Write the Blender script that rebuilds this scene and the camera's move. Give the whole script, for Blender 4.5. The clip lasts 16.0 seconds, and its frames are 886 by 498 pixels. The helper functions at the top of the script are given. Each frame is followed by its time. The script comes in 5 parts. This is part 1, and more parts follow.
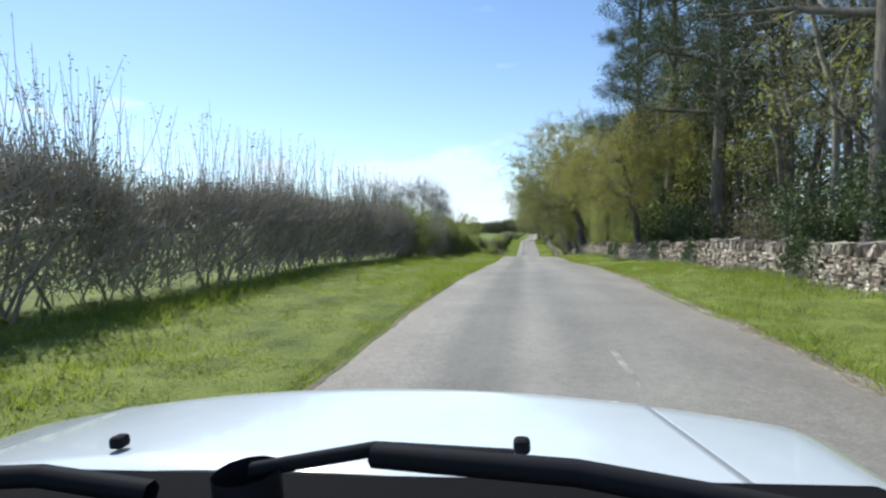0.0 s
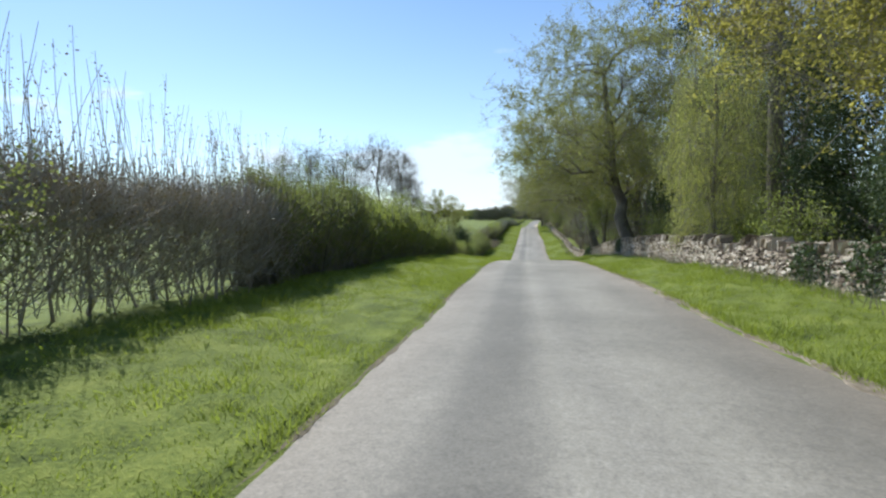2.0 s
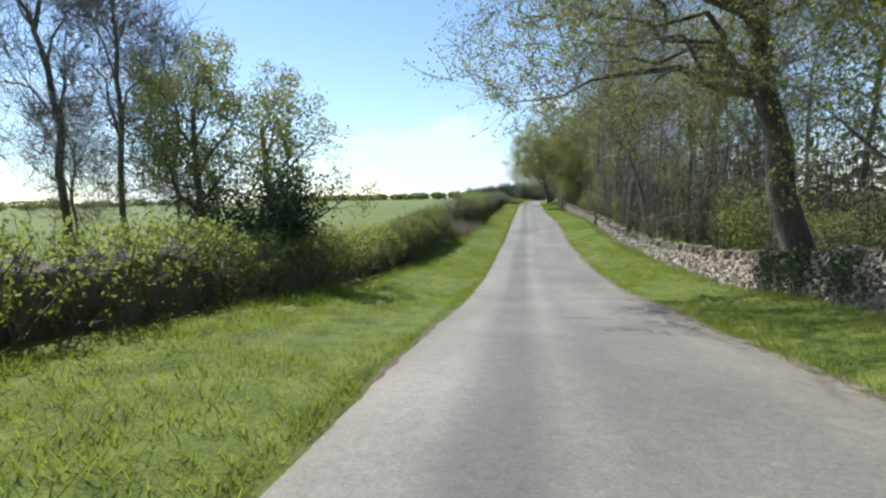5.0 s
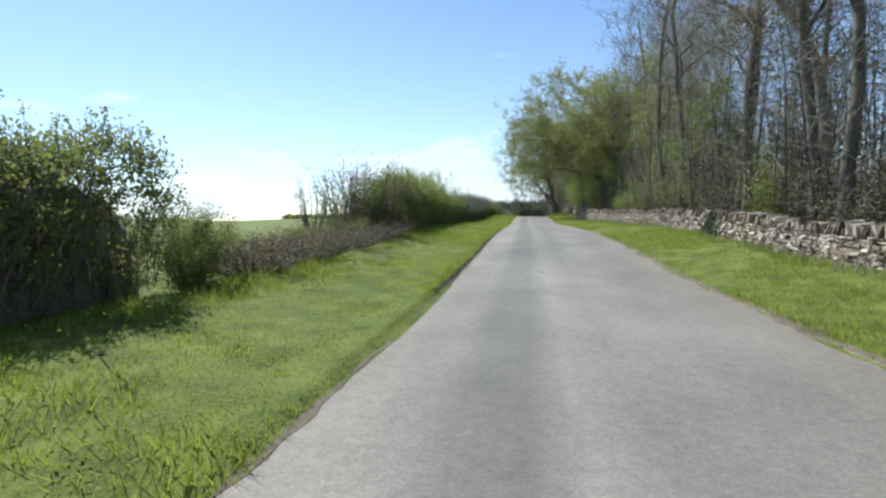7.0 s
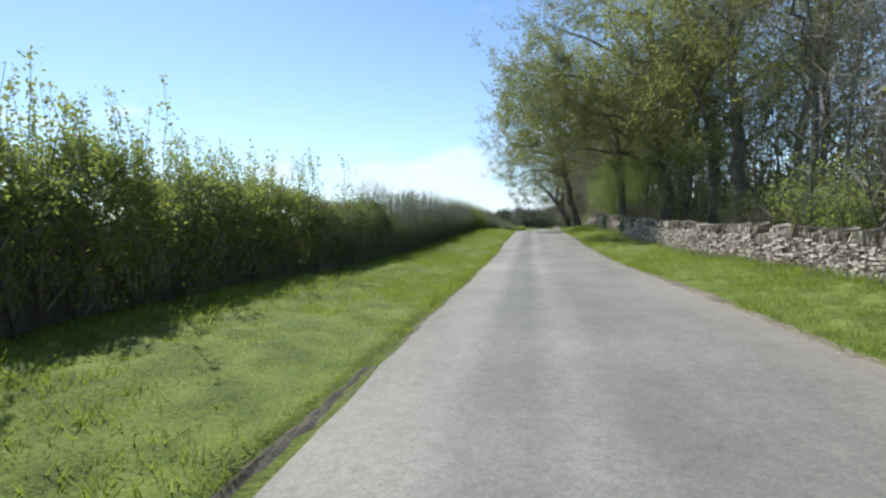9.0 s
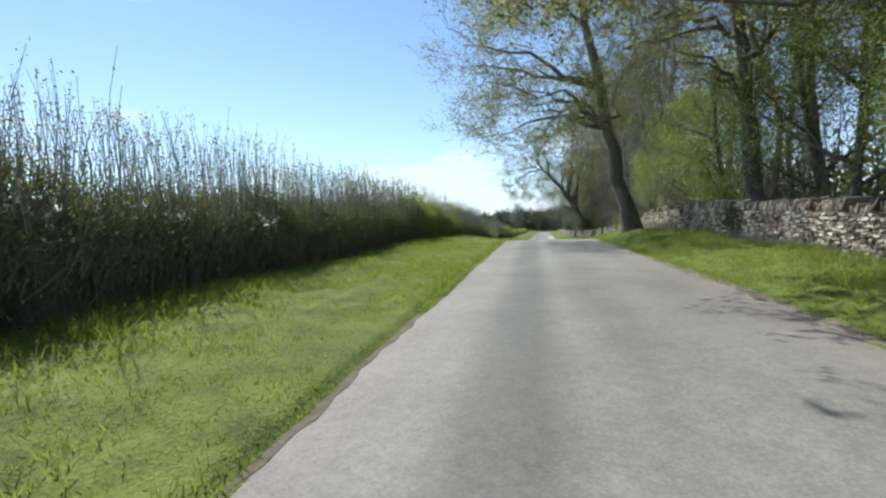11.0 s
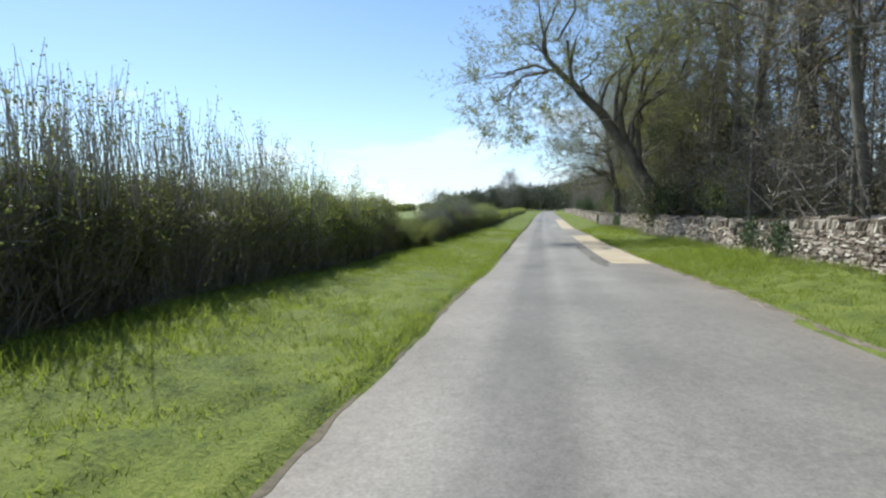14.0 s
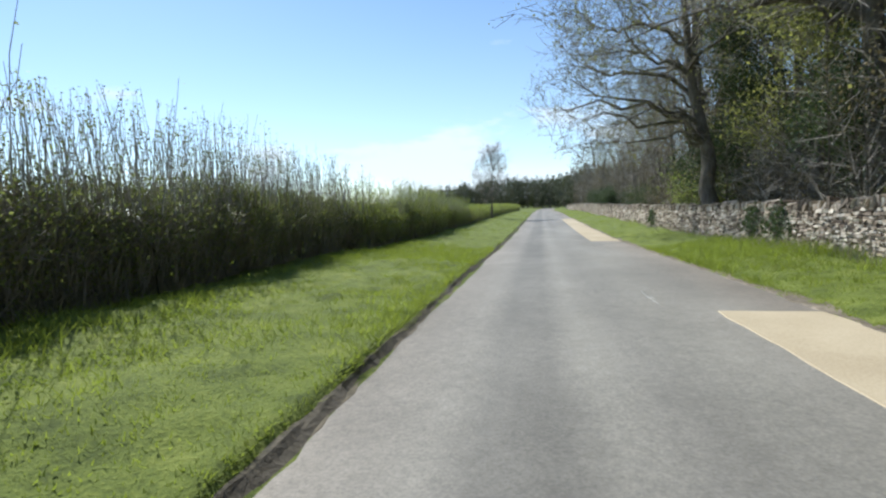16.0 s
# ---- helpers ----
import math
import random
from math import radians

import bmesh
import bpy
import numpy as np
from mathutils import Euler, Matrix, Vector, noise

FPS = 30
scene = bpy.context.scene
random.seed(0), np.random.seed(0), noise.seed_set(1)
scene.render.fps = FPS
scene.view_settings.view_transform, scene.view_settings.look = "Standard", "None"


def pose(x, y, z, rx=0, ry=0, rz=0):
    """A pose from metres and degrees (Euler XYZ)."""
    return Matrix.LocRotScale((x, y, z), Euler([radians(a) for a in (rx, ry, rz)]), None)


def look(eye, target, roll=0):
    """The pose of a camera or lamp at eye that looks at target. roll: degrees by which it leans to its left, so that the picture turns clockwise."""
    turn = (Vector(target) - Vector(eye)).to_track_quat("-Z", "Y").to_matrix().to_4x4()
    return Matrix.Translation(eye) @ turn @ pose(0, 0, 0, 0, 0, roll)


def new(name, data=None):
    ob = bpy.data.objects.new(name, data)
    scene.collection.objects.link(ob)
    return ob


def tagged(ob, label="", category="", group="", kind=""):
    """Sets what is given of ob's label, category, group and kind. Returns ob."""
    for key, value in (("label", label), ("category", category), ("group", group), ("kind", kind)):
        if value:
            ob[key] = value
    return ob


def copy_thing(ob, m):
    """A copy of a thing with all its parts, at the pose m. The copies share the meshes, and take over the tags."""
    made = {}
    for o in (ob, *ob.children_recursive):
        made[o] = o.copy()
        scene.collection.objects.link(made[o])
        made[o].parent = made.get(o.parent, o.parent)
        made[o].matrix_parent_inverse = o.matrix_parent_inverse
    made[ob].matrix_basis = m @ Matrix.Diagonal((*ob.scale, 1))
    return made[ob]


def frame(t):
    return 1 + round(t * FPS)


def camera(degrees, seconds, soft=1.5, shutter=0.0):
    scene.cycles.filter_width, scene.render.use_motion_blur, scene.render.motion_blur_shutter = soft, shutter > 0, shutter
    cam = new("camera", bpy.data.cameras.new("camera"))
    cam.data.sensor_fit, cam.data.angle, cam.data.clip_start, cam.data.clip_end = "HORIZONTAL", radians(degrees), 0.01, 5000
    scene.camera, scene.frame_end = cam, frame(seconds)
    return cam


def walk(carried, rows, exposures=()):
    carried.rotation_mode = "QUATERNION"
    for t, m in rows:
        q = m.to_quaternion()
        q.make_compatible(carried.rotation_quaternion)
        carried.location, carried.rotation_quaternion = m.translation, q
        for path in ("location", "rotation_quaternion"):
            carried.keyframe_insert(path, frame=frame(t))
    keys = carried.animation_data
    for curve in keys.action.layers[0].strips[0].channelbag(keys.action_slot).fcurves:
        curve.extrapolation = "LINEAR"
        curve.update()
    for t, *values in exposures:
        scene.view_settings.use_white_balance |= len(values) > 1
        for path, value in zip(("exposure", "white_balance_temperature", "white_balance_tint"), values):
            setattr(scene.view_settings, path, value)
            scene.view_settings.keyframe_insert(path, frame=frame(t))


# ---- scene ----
# ---------------------------------------------------------------- camera and its walk
# seconds, eye x, y, z in metres, then heading to the left, tilt and lean to the right in degrees
ROWS = [
    (0, 0.79, 0.00, 1.35, 9.71, -2.63, 0.30),
    (0.5, 0.70, 6.06, 1.35, 9.74, -2.72, 0.45),
    (1, 0.64, 12.12, 1.28, 9.78, -3.11, 0.60),
    (1.5, 0.63, 18.18, 1.10, 9.83, -3.51, 0.80),
    (2, 0.56, 24.24, 0.82, 9.79, -4.06, 0.90),
    (2.5, 0.49, 30.34, 0.50, 9.82, -4.28, 1.00),
    (3, 0.38, 36.50, 0.30, 9.79, -4.69, 1.10),
    (3.5, 0.30, 42.72, 0.04, 9.76, -5.17, 1.20),
    (4, 0.24, 49.01, -0.33, 9.77, -5.82, 1.20),
    (4.2, 0.23, 51.55, -0.51, 9.75, -6.00, 1.18),
    (5.2, 0.22, 64.63, -1.72, 9.65, -6.00, 1.10),
    (6.3, 0.10, 79.76, -3.20, 9.53, -5.10, 1.02),
    (6.5, 0.08, 82.59, -3.34, 9.51, -4.67, 1.00),
    (7, 0.06, 89.66, -3.45, 9.47, -3.61, 0.90),
    (7.5, 0.09, 96.62, -3.43, 9.55, -2.78, 1.05),
    (8, 0.15, 103.47, -3.24, 9.69, -1.76, 1.20),
    (8.2, 0.17, 106.19, -3.11, 9.74, -1.60, 1.23),
    (9.3, 0.18, 120.90, -2.85, 10.04, -2.70, 1.41),
    (10.3, 0.13, 133.97, -2.87, 10.30, -2.60, 1.57),
    (10.5, 0.12, 136.55, -2.86, 10.36, -2.48, 1.60),
    (11, 0.12, 142.98, -2.75, 10.11, -2.18, 1.70),
    (11.5, 0.16, 149.42, -2.51, 10.01, -1.88, 1.83),
    (12, 0.19, 155.88, -2.35, 10.03, -1.91, 1.97),
    (12.5, 0.22, 162.43, -2.21, 10.07, -2.20, 2.10),
    (13, 0.27, 169.17, -2.10, 10.16, -3.37, 2.05),
    (13.5, 0.32, 176.09, -2.31, 10.24, -4.20, 2.00),
    (14, 0.37, 183.20, -2.58, 10.18, -4.65, 1.95),
    (14.5, 0.45, 190.31, -2.78, 10.11, -4.84, 1.90),
    (15, 0.58, 197.24, -3.01, 10.01, -4.93, 2.00),
    (15.5, 0.70, 203.98, -3.17, 10.04, -4.89, 2.10),
    (16, 0.81, 210.54, -3.27, 9.87, -4.78, 2.20),
]


def aim(x, y, z, heading, tilt, lean):
    h, p = radians(heading), radians(tilt)
    return look((x, y, z), (x - math.sin(h) * math.cos(p), y + math.cos(h) * math.cos(p), z + math.sin(p)), -lean)


cam = camera(84.0, 16.0, soft=2.4)
walk(cam, [(t, aim(*row)) for t, *row in ROWS], [(0, 0.36, 5950, 7), (16, 0.36, 5950, 7)])

# road profile every ten metres: height, and the centre line's drift to the right
STEP = 10.0
ROAD_Z = [-0.00, -0.03, -0.32, -0.83, -1.18, -1.74, -2.60, -3.63, -4.57, -4.81, -4.71, -4.32, -4.20, -4.21, -4.18, -3.84, -3.61, -3.45, -3.83, -4.12, -4.44, -4.62, -4.69, -4.88, -4.94, -4.92, -4.89, -4.86, -4.82, -4.80, -4.84, -4.89, -4.93, -4.98]
ROAD_X = [1.31, 1.26, 1.31, 1.22, 1.07, 0.98, 1.00, 0.96, 0.88, 0.84, 0.90, 0.99, 0.97, 0.94, 0.90, 0.96, 1.03, 1.12, 1.23, 1.32, 1.50, 1.66, 1.82, 2.05, 2.31, 2.58, 2.85, 3.12, 3.41, 3.70, 3.99, 4.28, 4.57, 4.85]

# ---------------------------------------------------------------- world, sun and exposure
SUN_EL, SUN_AZ = 46.0, -44.0          # degrees: height, and turn from straight ahead (left is negative)
world = bpy.data.worlds.new("sky")
scene.world = world
world.use_nodes = True
wn, wl = world.node_tree.nodes, world.node_tree.links
sky = wn.new("ShaderNodeTexSky")
sky.sky_type, sky.sun_disc = "NISHITA", False
sky.sun_elevation, sky.sun_rotation = radians(SUN_EL), radians(SUN_AZ)
sky.altitude, sky.air_density, sky.dust_density, sky.ozone_density = 50, 0.95, 0.12, 2.2
coord = wn.new("ShaderNodeTexCoord")
sep = wn.new("ShaderNodeSeparateXYZ")
wl.new(coord.outputs["Generated"], sep.inputs[0])


def sky_math(op, a, b):
    n = wn.new("ShaderNodeMath")
    n.operation = op
    for socket, value in zip(n.inputs, (a, b)):
        if isinstance(value, (int, float)):
            socket.default_value = value
        else:
            wl.new(value, socket)
    return n.outputs[0]


def sky_range(value, a, b, lo=0.0, hi=1.0):
    n = wn.new("ShaderNodeMapRange")
    n.interpolation_type = "SMOOTHSTEP"
    wl.new(value, n.inputs[0])
    for i, v in enumerate((a, b, lo, hi)):
        n.inputs[i + 1].default_value = v
    return n.outputs[0]


# fair-weather clouds low over the horizon, all round, flattened by distance
flat = wn.new("ShaderNodeMapping")
flat.inputs["Scale"].default_value = (1.0, 1.0, 3.2)
flat.inputs["Location"].default_value = (0.35, 0.0, 0.12)
wl.new(coord.outputs["Generated"], flat.inputs[0])
puff = wn.new("ShaderNodeTexNoise")
puff.inputs["Scale"].default_value, puff.inputs["Detail"].default_value, puff.inputs["Roughness"].default_value = 3.1, 9.0, 0.57
wl.new(flat.outputs[0], puff.inputs["Vector"])
low = sky_range(sep.outputs[2], 0.04, 0.24, 1.0, 0.0)
ahead = wn.new("ShaderNodeVectorMath")
ahead.operation = "DOT_PRODUCT"
wl.new(coord.outputs["Generated"], ahead.inputs[0])
ahead.inputs[1].default_value = (-0.135, 0.985, 0.085)
bank = sky_range(ahead.outputs["Value"], 0.985, 0.9985)
cover = sky_math("MULTIPLY", sky_range(sky_math("ADD", puff.outputs[0], sky_math("ADD", sky_math("MULTIPLY", low, 0.115), sky_math("MULTIPLY", bank, 0.18))), 0.57, 0.72), 0.85)
veil = sky_math("MULTIPLY", sky_range(sep.outputs[2], -0.05, 0.50, 1.0, 0.0), 0.22)
thick = sky_math("MAXIMUM", cover, veil)
thick = sky_math("MULTIPLY", thick, sky_range(sep.outputs[2], -0.05, 0.02))
mix = wn.new("ShaderNodeMix")
mix.data_type = "RGBA"
wl.new(thick, mix.inputs["Factor"])
wl.new(sky.outputs[0], mix.inputs["A"])
mix.inputs["B"].default_value = (6.0, 6.45, 6.9, 1)
back = wn["Background"]
back.inputs[1].default_value = 0.128
wl.new(mix.outputs["Result"], back.inputs[0])

sun = new("sun", bpy.data.lights.new("sun", "SUN"))
sun.data.energy, sun.data.angle, sun.data.color = 5.0, radians(0.53), (1.0, 0.94, 0.84)
el, az = radians(SUN_EL), radians(SUN_AZ)
sun.matrix_world = look((90 * math.sin(az) * math.cos(el), 90 * math.cos(az) * math.cos(el), 90 * math.sin(el)), (0, 0, 0))


# ---------------------------------------------------------------- materials
def material(name):
    m = bpy.data.materials.new(name)
    m.use_nodes = True
    return m, m.node_tree.nodes, m.node_tree.links, m.node_tree.nodes["Principled BSDF"]


def ramp(nodes, stops):
    r = nodes.new("ShaderNodeValToRGB")
    e = r.color_ramp.elements
    while len(e) < len(stops):
        e.new(0.5)
    for k, (p, c) in zip(e, stops):
        k.position, k.color = p, (*c, 1)
    return r


def noise_of(nodes, links, scale, detail=4.0, rough=0.6, vector=None):
    n = nodes.new("ShaderNodeTexNoise")
    n.inputs["Scale"].default_value, n.inputs["Detail"].default_value, n.inputs["Roughness"].default_value = scale, detail, rough
    if vector is not None:
        links.new(vector, n.inputs["Vector"])
    return n.outputs[0]


def blend(nodes, links, kind, fac, a, b):
    n = nodes.new("ShaderNodeMix")
    n.data_type, n.blend_type = "RGBA", kind
    for socket, value in ((n.inputs["Factor"], fac), (n.inputs["A"], a), (n.inputs["B"], b)):
        if isinstance(value, (int, float)):
            socket.default_value = value
        elif isinstance(value, tuple):
            socket.default_value = (*value, 1)
        else:
            links.new(value, socket)
    return n.outputs["Result"]


def rough_surface(name, coarse, fine, stops, rough=0.9, bump=0.3, dist=0.02, vary=0.0, upright=1.0):
    """Stone, soil, bark: two sizes of noise through a colour ramp, with relief."""
    m, n, l, p = material(name)
    place = n.new("ShaderNodeNewGeometry").outputs["Position"]
    drawn = n.new("ShaderNodeMapping")
    drawn.inputs["Scale"].default_value = (1.0, 1.0, upright)
    l.new(place, drawn.inputs[0])
    a, b = noise_of(n, l, coarse, 3, 0.55, place), noise_of(n, l, fine, 5, 0.65, drawn.outputs[0])
    both = n.new("ShaderNodeMix")
    l.new(a, both.inputs[2]), l.new(b, both.inputs[3])
    both.inputs[0].default_value = 0.5
    value = both.outputs[0]
    if vary:
        add = n.new("ShaderNodeMath")
        add.operation = "MULTIPLY_ADD"
        info = n.new("ShaderNodeObjectInfo") if vary < 0 else n.new("ShaderNodeNewGeometry")
        l.new(info.outputs["Random"] if vary < 0 else info.outputs["Random Per Island"], add.inputs[0])
        add.inputs[1].default_value = abs(vary)
        l.new(value, add.inputs[2])
        shift = n.new("ShaderNodeMath")
        shift.operation = "SUBTRACT"
        l.new(add.outputs[0], shift.inputs[0])
        shift.inputs[1].default_value = abs(vary) / 2
        value = shift.outputs[0]
    r = ramp(n, stops)
    l.new(value, r.inputs[0])
    l.new(r.outputs[0], p.inputs["Base Color"])
    p.inputs["Roughness"].default_value = rough
    p.inputs["Specular IOR Level"].default_value = 0.25
    if bump:
        u = n.new("ShaderNodeBump")
        u.inputs["Strength"].default_value, u.inputs["Distance"].default_value = bump, dist
        l.new(b, u.inputs["Height"])
        l.new(u.outputs[0], p.inputs["Normal"])
    return m


def leaf_material(name, dark, light, through_light, share=0.4, patch=0.7):
    """Leaves: each one a little different, patches by noise, and light coming through them."""
    m, n, l, p = material(name)
    geo = n.new("ShaderNodeNewGeometry")
    big = noise_of(n, l, patch, 2, 0.5, geo.outputs["Position"])
    half = n.new("ShaderNodeMix")
    half.inputs[0].default_value = 0.55
    l.new(geo.outputs["Random Per Island"], half.inputs[2]), l.new(big, half.inputs[3])
    r = ramp(n, ((0.25, dark), (0.75, light)))
    l.new(half.outputs[0], r.inputs[0])
    l.new(r.outputs[0], p.inputs["Base Color"])
    p.inputs["Roughness"].default_value = 0.6
    p.inputs["Specular IOR Level"].default_value = 0.25
    t = n.new("ShaderNodeBsdfTranslucent")
    l.new(blend(n, l, "MULTIPLY", 1.0, r.outputs[0], through_light), t.inputs[0])
    s = n.new("ShaderNodeMixShader")
    s.inputs[0].default_value = share
    l.new(p.outputs[0], s.inputs[1]), l.new(t.outputs[0], s.inputs[2])
    l.new(s.outputs[0], n["Material Output"].inputs[0])
    return m


BARK = rough_surface("bark", 1.2, 14, ((0.34, (0.070, 0.062, 0.051)), (0.66, (0.24, 0.214, 0.175))), bump=1.0, dist=0.06, upright=0.16)
DIRT = rough_surface("brown earth", 1.5, 12, ((0.3, (0.075, 0.066, 0.045)), (0.7, (0.20, 0.165, 0.115))), bump=0.8, dist=0.02)
# Earth colour darkened to hold the shadow line below the turf edge.
EARTH_FACE = rough_surface("earth toned for shade", 3.0, 20, ((0.3, (0.05, 0.044, 0.033)), (0.7, (0.16, 0.136, 0.10))), bump=1.0, dist=0.02)
BARK_PALE = rough_surface("pale bark", 1.0, 10, ((0.3, (0.15, 0.137, 0.115)), (0.7, (0.33, 0.305, 0.26))), bump=0.5, dist=0.03)
TWIG = rough_surface("twigs", 0.8, 3, ((0.3, (0.18, 0.16, 0.132)), (0.7, (0.36, 0.325, 0.275))), bump=0)
TWIG_PALE = rough_surface("pale shoots", 0.8, 3, ((0.3, (0.29, 0.265, 0.225)), (0.7, (0.53, 0.49, 0.43))), bump=0)
CORE = rough_surface("hedge inside", 1.5, 14, ((0.3, (0.16, 0.152, 0.118)), (0.7, (0.33, 0.31, 0.25))), bump=1.0, dist=0.15)
LEAF_OAK = leaf_material("young oak leaves", (0.128, 0.136, 0.058), (0.240, 0.248, 0.105), (1.9, 1.9, 1.2), 0.5)
LEAF_YELLOW = leaf_material("yellow young leaves", (0.158, 0.155, 0.056), (0.29, 0.278, 0.10), (1.9, 1.85, 1.1), 0.5)
LEAF_FRESH = leaf_material("fresh leaves", (0.130, 0.148, 0.055), (0.225, 0.248, 0.092), (1.7, 1.8, 1.1), 0.5)
LEAF_WILLOW = leaf_material("pale willow leaves", (0.20, 0.215, 0.085), (0.33, 0.345, 0.15), (1.9, 1.9, 1.2), 0.6)
LEAF_HEDGE = leaf_material("hedge leaves", (0.115, 0.128, 0.055), (0.19, 0.205, 0.085), (1.7, 1.8, 1.15), 0.5)
LEAF_TOP = leaf_material("fresh hedge leaves", (0.155, 0.178, 0.058), (0.265, 0.288, 0.098), (1.7, 1.8, 1.1), 0.5)
LEAF_DARK = leaf_material("evergreen leaves", (0.040, 0.060, 0.030), (0.100, 0.128, 0.060), (1.4, 1.6, 1.0), 0.2)
LEAF_NEEDLE = leaf_material("pine needles", (0.030, 0.046, 0.030), (0.078, 0.102, 0.058), (1.3, 1.4, 1.0), 0.2)
# Muted grey-green: the haze of distance is put into this colour.
LEAF_FAR = leaf_material("far woodland leaves", (0.066, 0.076, 0.050), (0.118, 0.126, 0.082), (1.3, 1.3, 1.0), 0.2)
LEAF_BROWN = leaf_material("last year's brown leaves", (0.11, 0.094, 0.064), (0.235, 0.205, 0.14), (1.6, 1.5, 1.0), 0.3)
GRASS = leaf_material("grass blades", (0.146, 0.184, 0.042), (0.212, 0.248, 0.060), (1.65, 1.7, 0.9), 0.55, 1.6)
WEED = leaf_material("verge weeds", (0.115, 0.152, 0.034), (0.19, 0.23, 0.052), (1.6, 1.7, 0.9), 0.55, 0.8)
TURF = rough_surface("turf", 1.9, 26, ((0.36, (0.062, 0.084, 0.016)), (0.5, (0.134, 0.170, 0.030)), (0.64, (0.212, 0.240, 0.050))), bump=0.7, dist=0.04)
STONE = rough_surface("limestone", 1.4, 18, ((0.2, (0.13, 0.10, 0.075)), (0.5, (0.35, 0.288, 0.222)), (0.8, (0.57, 0.51, 0.42))), bump=0.6, dist=0.012, vary=0.7)
STONE_PART = rough_surface("limestone pieces", 1.4, 18, ((0.2, (0.13, 0.10, 0.075)), (0.5, (0.35, 0.288, 0.222)), (0.8, (0.57, 0.51, 0.42))), bump=0.6, dist=0.012, vary=-0.7)
WALL_CORE = rough_surface("wall inside", 3, 20, ((0.3, (0.07, 0.06, 0.05)), (0.7, (0.17, 0.15, 0.12))), bump=0.6)
SOIL = rough_surface("broken road edge", 1.5, 12, ((0.3, (0.07, 0.06, 0.045)), (0.5, (0.19, 0.16, 0.12)), (0.75, (0.40, 0.34, 0.27))), bump=0.8, dist=0.02)
PALE = rough_surface("pale new surfacing", 0.9, 40, ((0.30, (0.34, 0.275, 0.182)), (0.5, (0.45, 0.375, 0.258)), (0.70, (0.54, 0.465, 0.335))), bump=0.3, dist=0.006)
PAINT = rough_surface("worn road paint", 3, 30, ((0.46, (0.20, 0.192, 0.170)), (0.68, (0.42, 0.41, 0.37))), bump=0.3, dist=0.004)
CRACK = rough_surface("crack filler", 3, 30, ((0.3, (0.10, 0.095, 0.086)), (0.7, (0.18, 0.17, 0.155))), bump=0.3, dist=0.004)
OLD_TAR = rough_surface("coarse old asphalt", 2.2, 46, ((0.36, (0.085, 0.079, 0.067)), (0.52, (0.170, 0.158, 0.132)), (0.68, (0.32, 0.295, 0.25))), bump=0.8, dist=0.012)


def asphalt():
    m, n, l, p = material("worn asphalt")
    place = n.new("ShaderNodeNewGeometry").outputs["Position"]
    uv = n.new("ShaderNodeUVMap").outputs[0]
    long = n.new("ShaderNodeMapping")
    long.inputs["Scale"].default_value = (1.0, 0.045, 1.0)
    l.new(uv, long.inputs[0])
    grain, blot = noise_of(n, l, 38, 5, 0.8, place), noise_of(n, l, 0.55, 4, 0.6, place)
    streak = noise_of(n, l, 2.6, 3, 0.5, long.outputs[0])
    base = ramp(n, ((0.25, (0.156, 0.1465, 0.1265)), (0.75, (0.232, 0.2175, 0.1885))))
    l.new(blot, base.inputs[0])
    mid = noise_of(n, l, 9, 6, 0.75, place)
    c = blend(n, l, "OVERLAY", 0.5, base.outputs[0], streak)
    c = blend(n, l, "OVERLAY", 0.42, c, mid)
    # polished wheel tracks and the darker strips between them, along the lane
    lane = ramp(n, ((0.02, (0.62, 0.57, 0.54)), (0.19, (0.58, 0.57, 0.56)), (0.25, (0.37, 0.37, 0.37)), (0.34, (0.36, 0.36, 0.36)), (0.41, (0.62, 0.62, 0.61)),
                    (0.50, (0.50, 0.50, 0.50)), (0.62, (0.58, 0.58, 0.57)), (0.80, (0.52, 0.51, 0.50)), (0.97, (0.57, 0.515, 0.475))))
    across = n.new("ShaderNodeSeparateXYZ")
    l.new(uv, across.inputs[0])
    l.new(across.outputs[0], lane.inputs[0])
    c = blend(n, l, "OVERLAY", 0.75, c, lane.outputs[0])
    c = blend(n, l, "OVERLAY", 0.8, c, grain)
    l.new(c, p.inputs["Base Color"])
    p.inputs["Roughness"].default_value = 0.78
    u = n.new("ShaderNodeBump")
    u.inputs["Strength"].default_value, u.inputs["Distance"].default_value = 0.35, 0.01
    l.new(grain, u.inputs["Height"])
    l.new(u.outputs[0], p.inputs["Normal"])
    return m


ASPHALT = asphalt()


# ---------------------------------------------------------------- lie of the land
def along(values, s):
    """Smooth curve through the road's values at s metres; straight on past both ends."""
    n = len(values)
    u = np.asarray(s, float) / STEP
    i = np.clip(np.floor(u).astype(int), 0, n - 2)
    f = np.clip(u - i, 0, 1)
    v = np.array(values)
    g = np.gradient(v)
    y = (2 * f**3 - 3 * f**2 + 1) * v[i] + (f**3 - 2 * f**2 + f) * g[i] + (3 * f**2 - 2 * f**3) * v[i + 1] + (f**3 - f**2) * g[i + 1]
    past = np.maximum(u - (n - 1), 0) * STEP
    return y, past


def road_x(s):
    y, past = along(ROAD_X, s)
    return y + 0.029 * past + 0.00035 * past**2 * (past < 300)


def road_z(s):
    return along(ROAD_Z, s)[0]


HALF = 2.33


def widen(s):
    """How much farther the right-hand edge lies where the new surfacing was laid."""
    u = np.clip((np.asarray(s, float) - 184) / 12, 0, 1)
    return 0.20 * u * u * (3 - 2 * u)


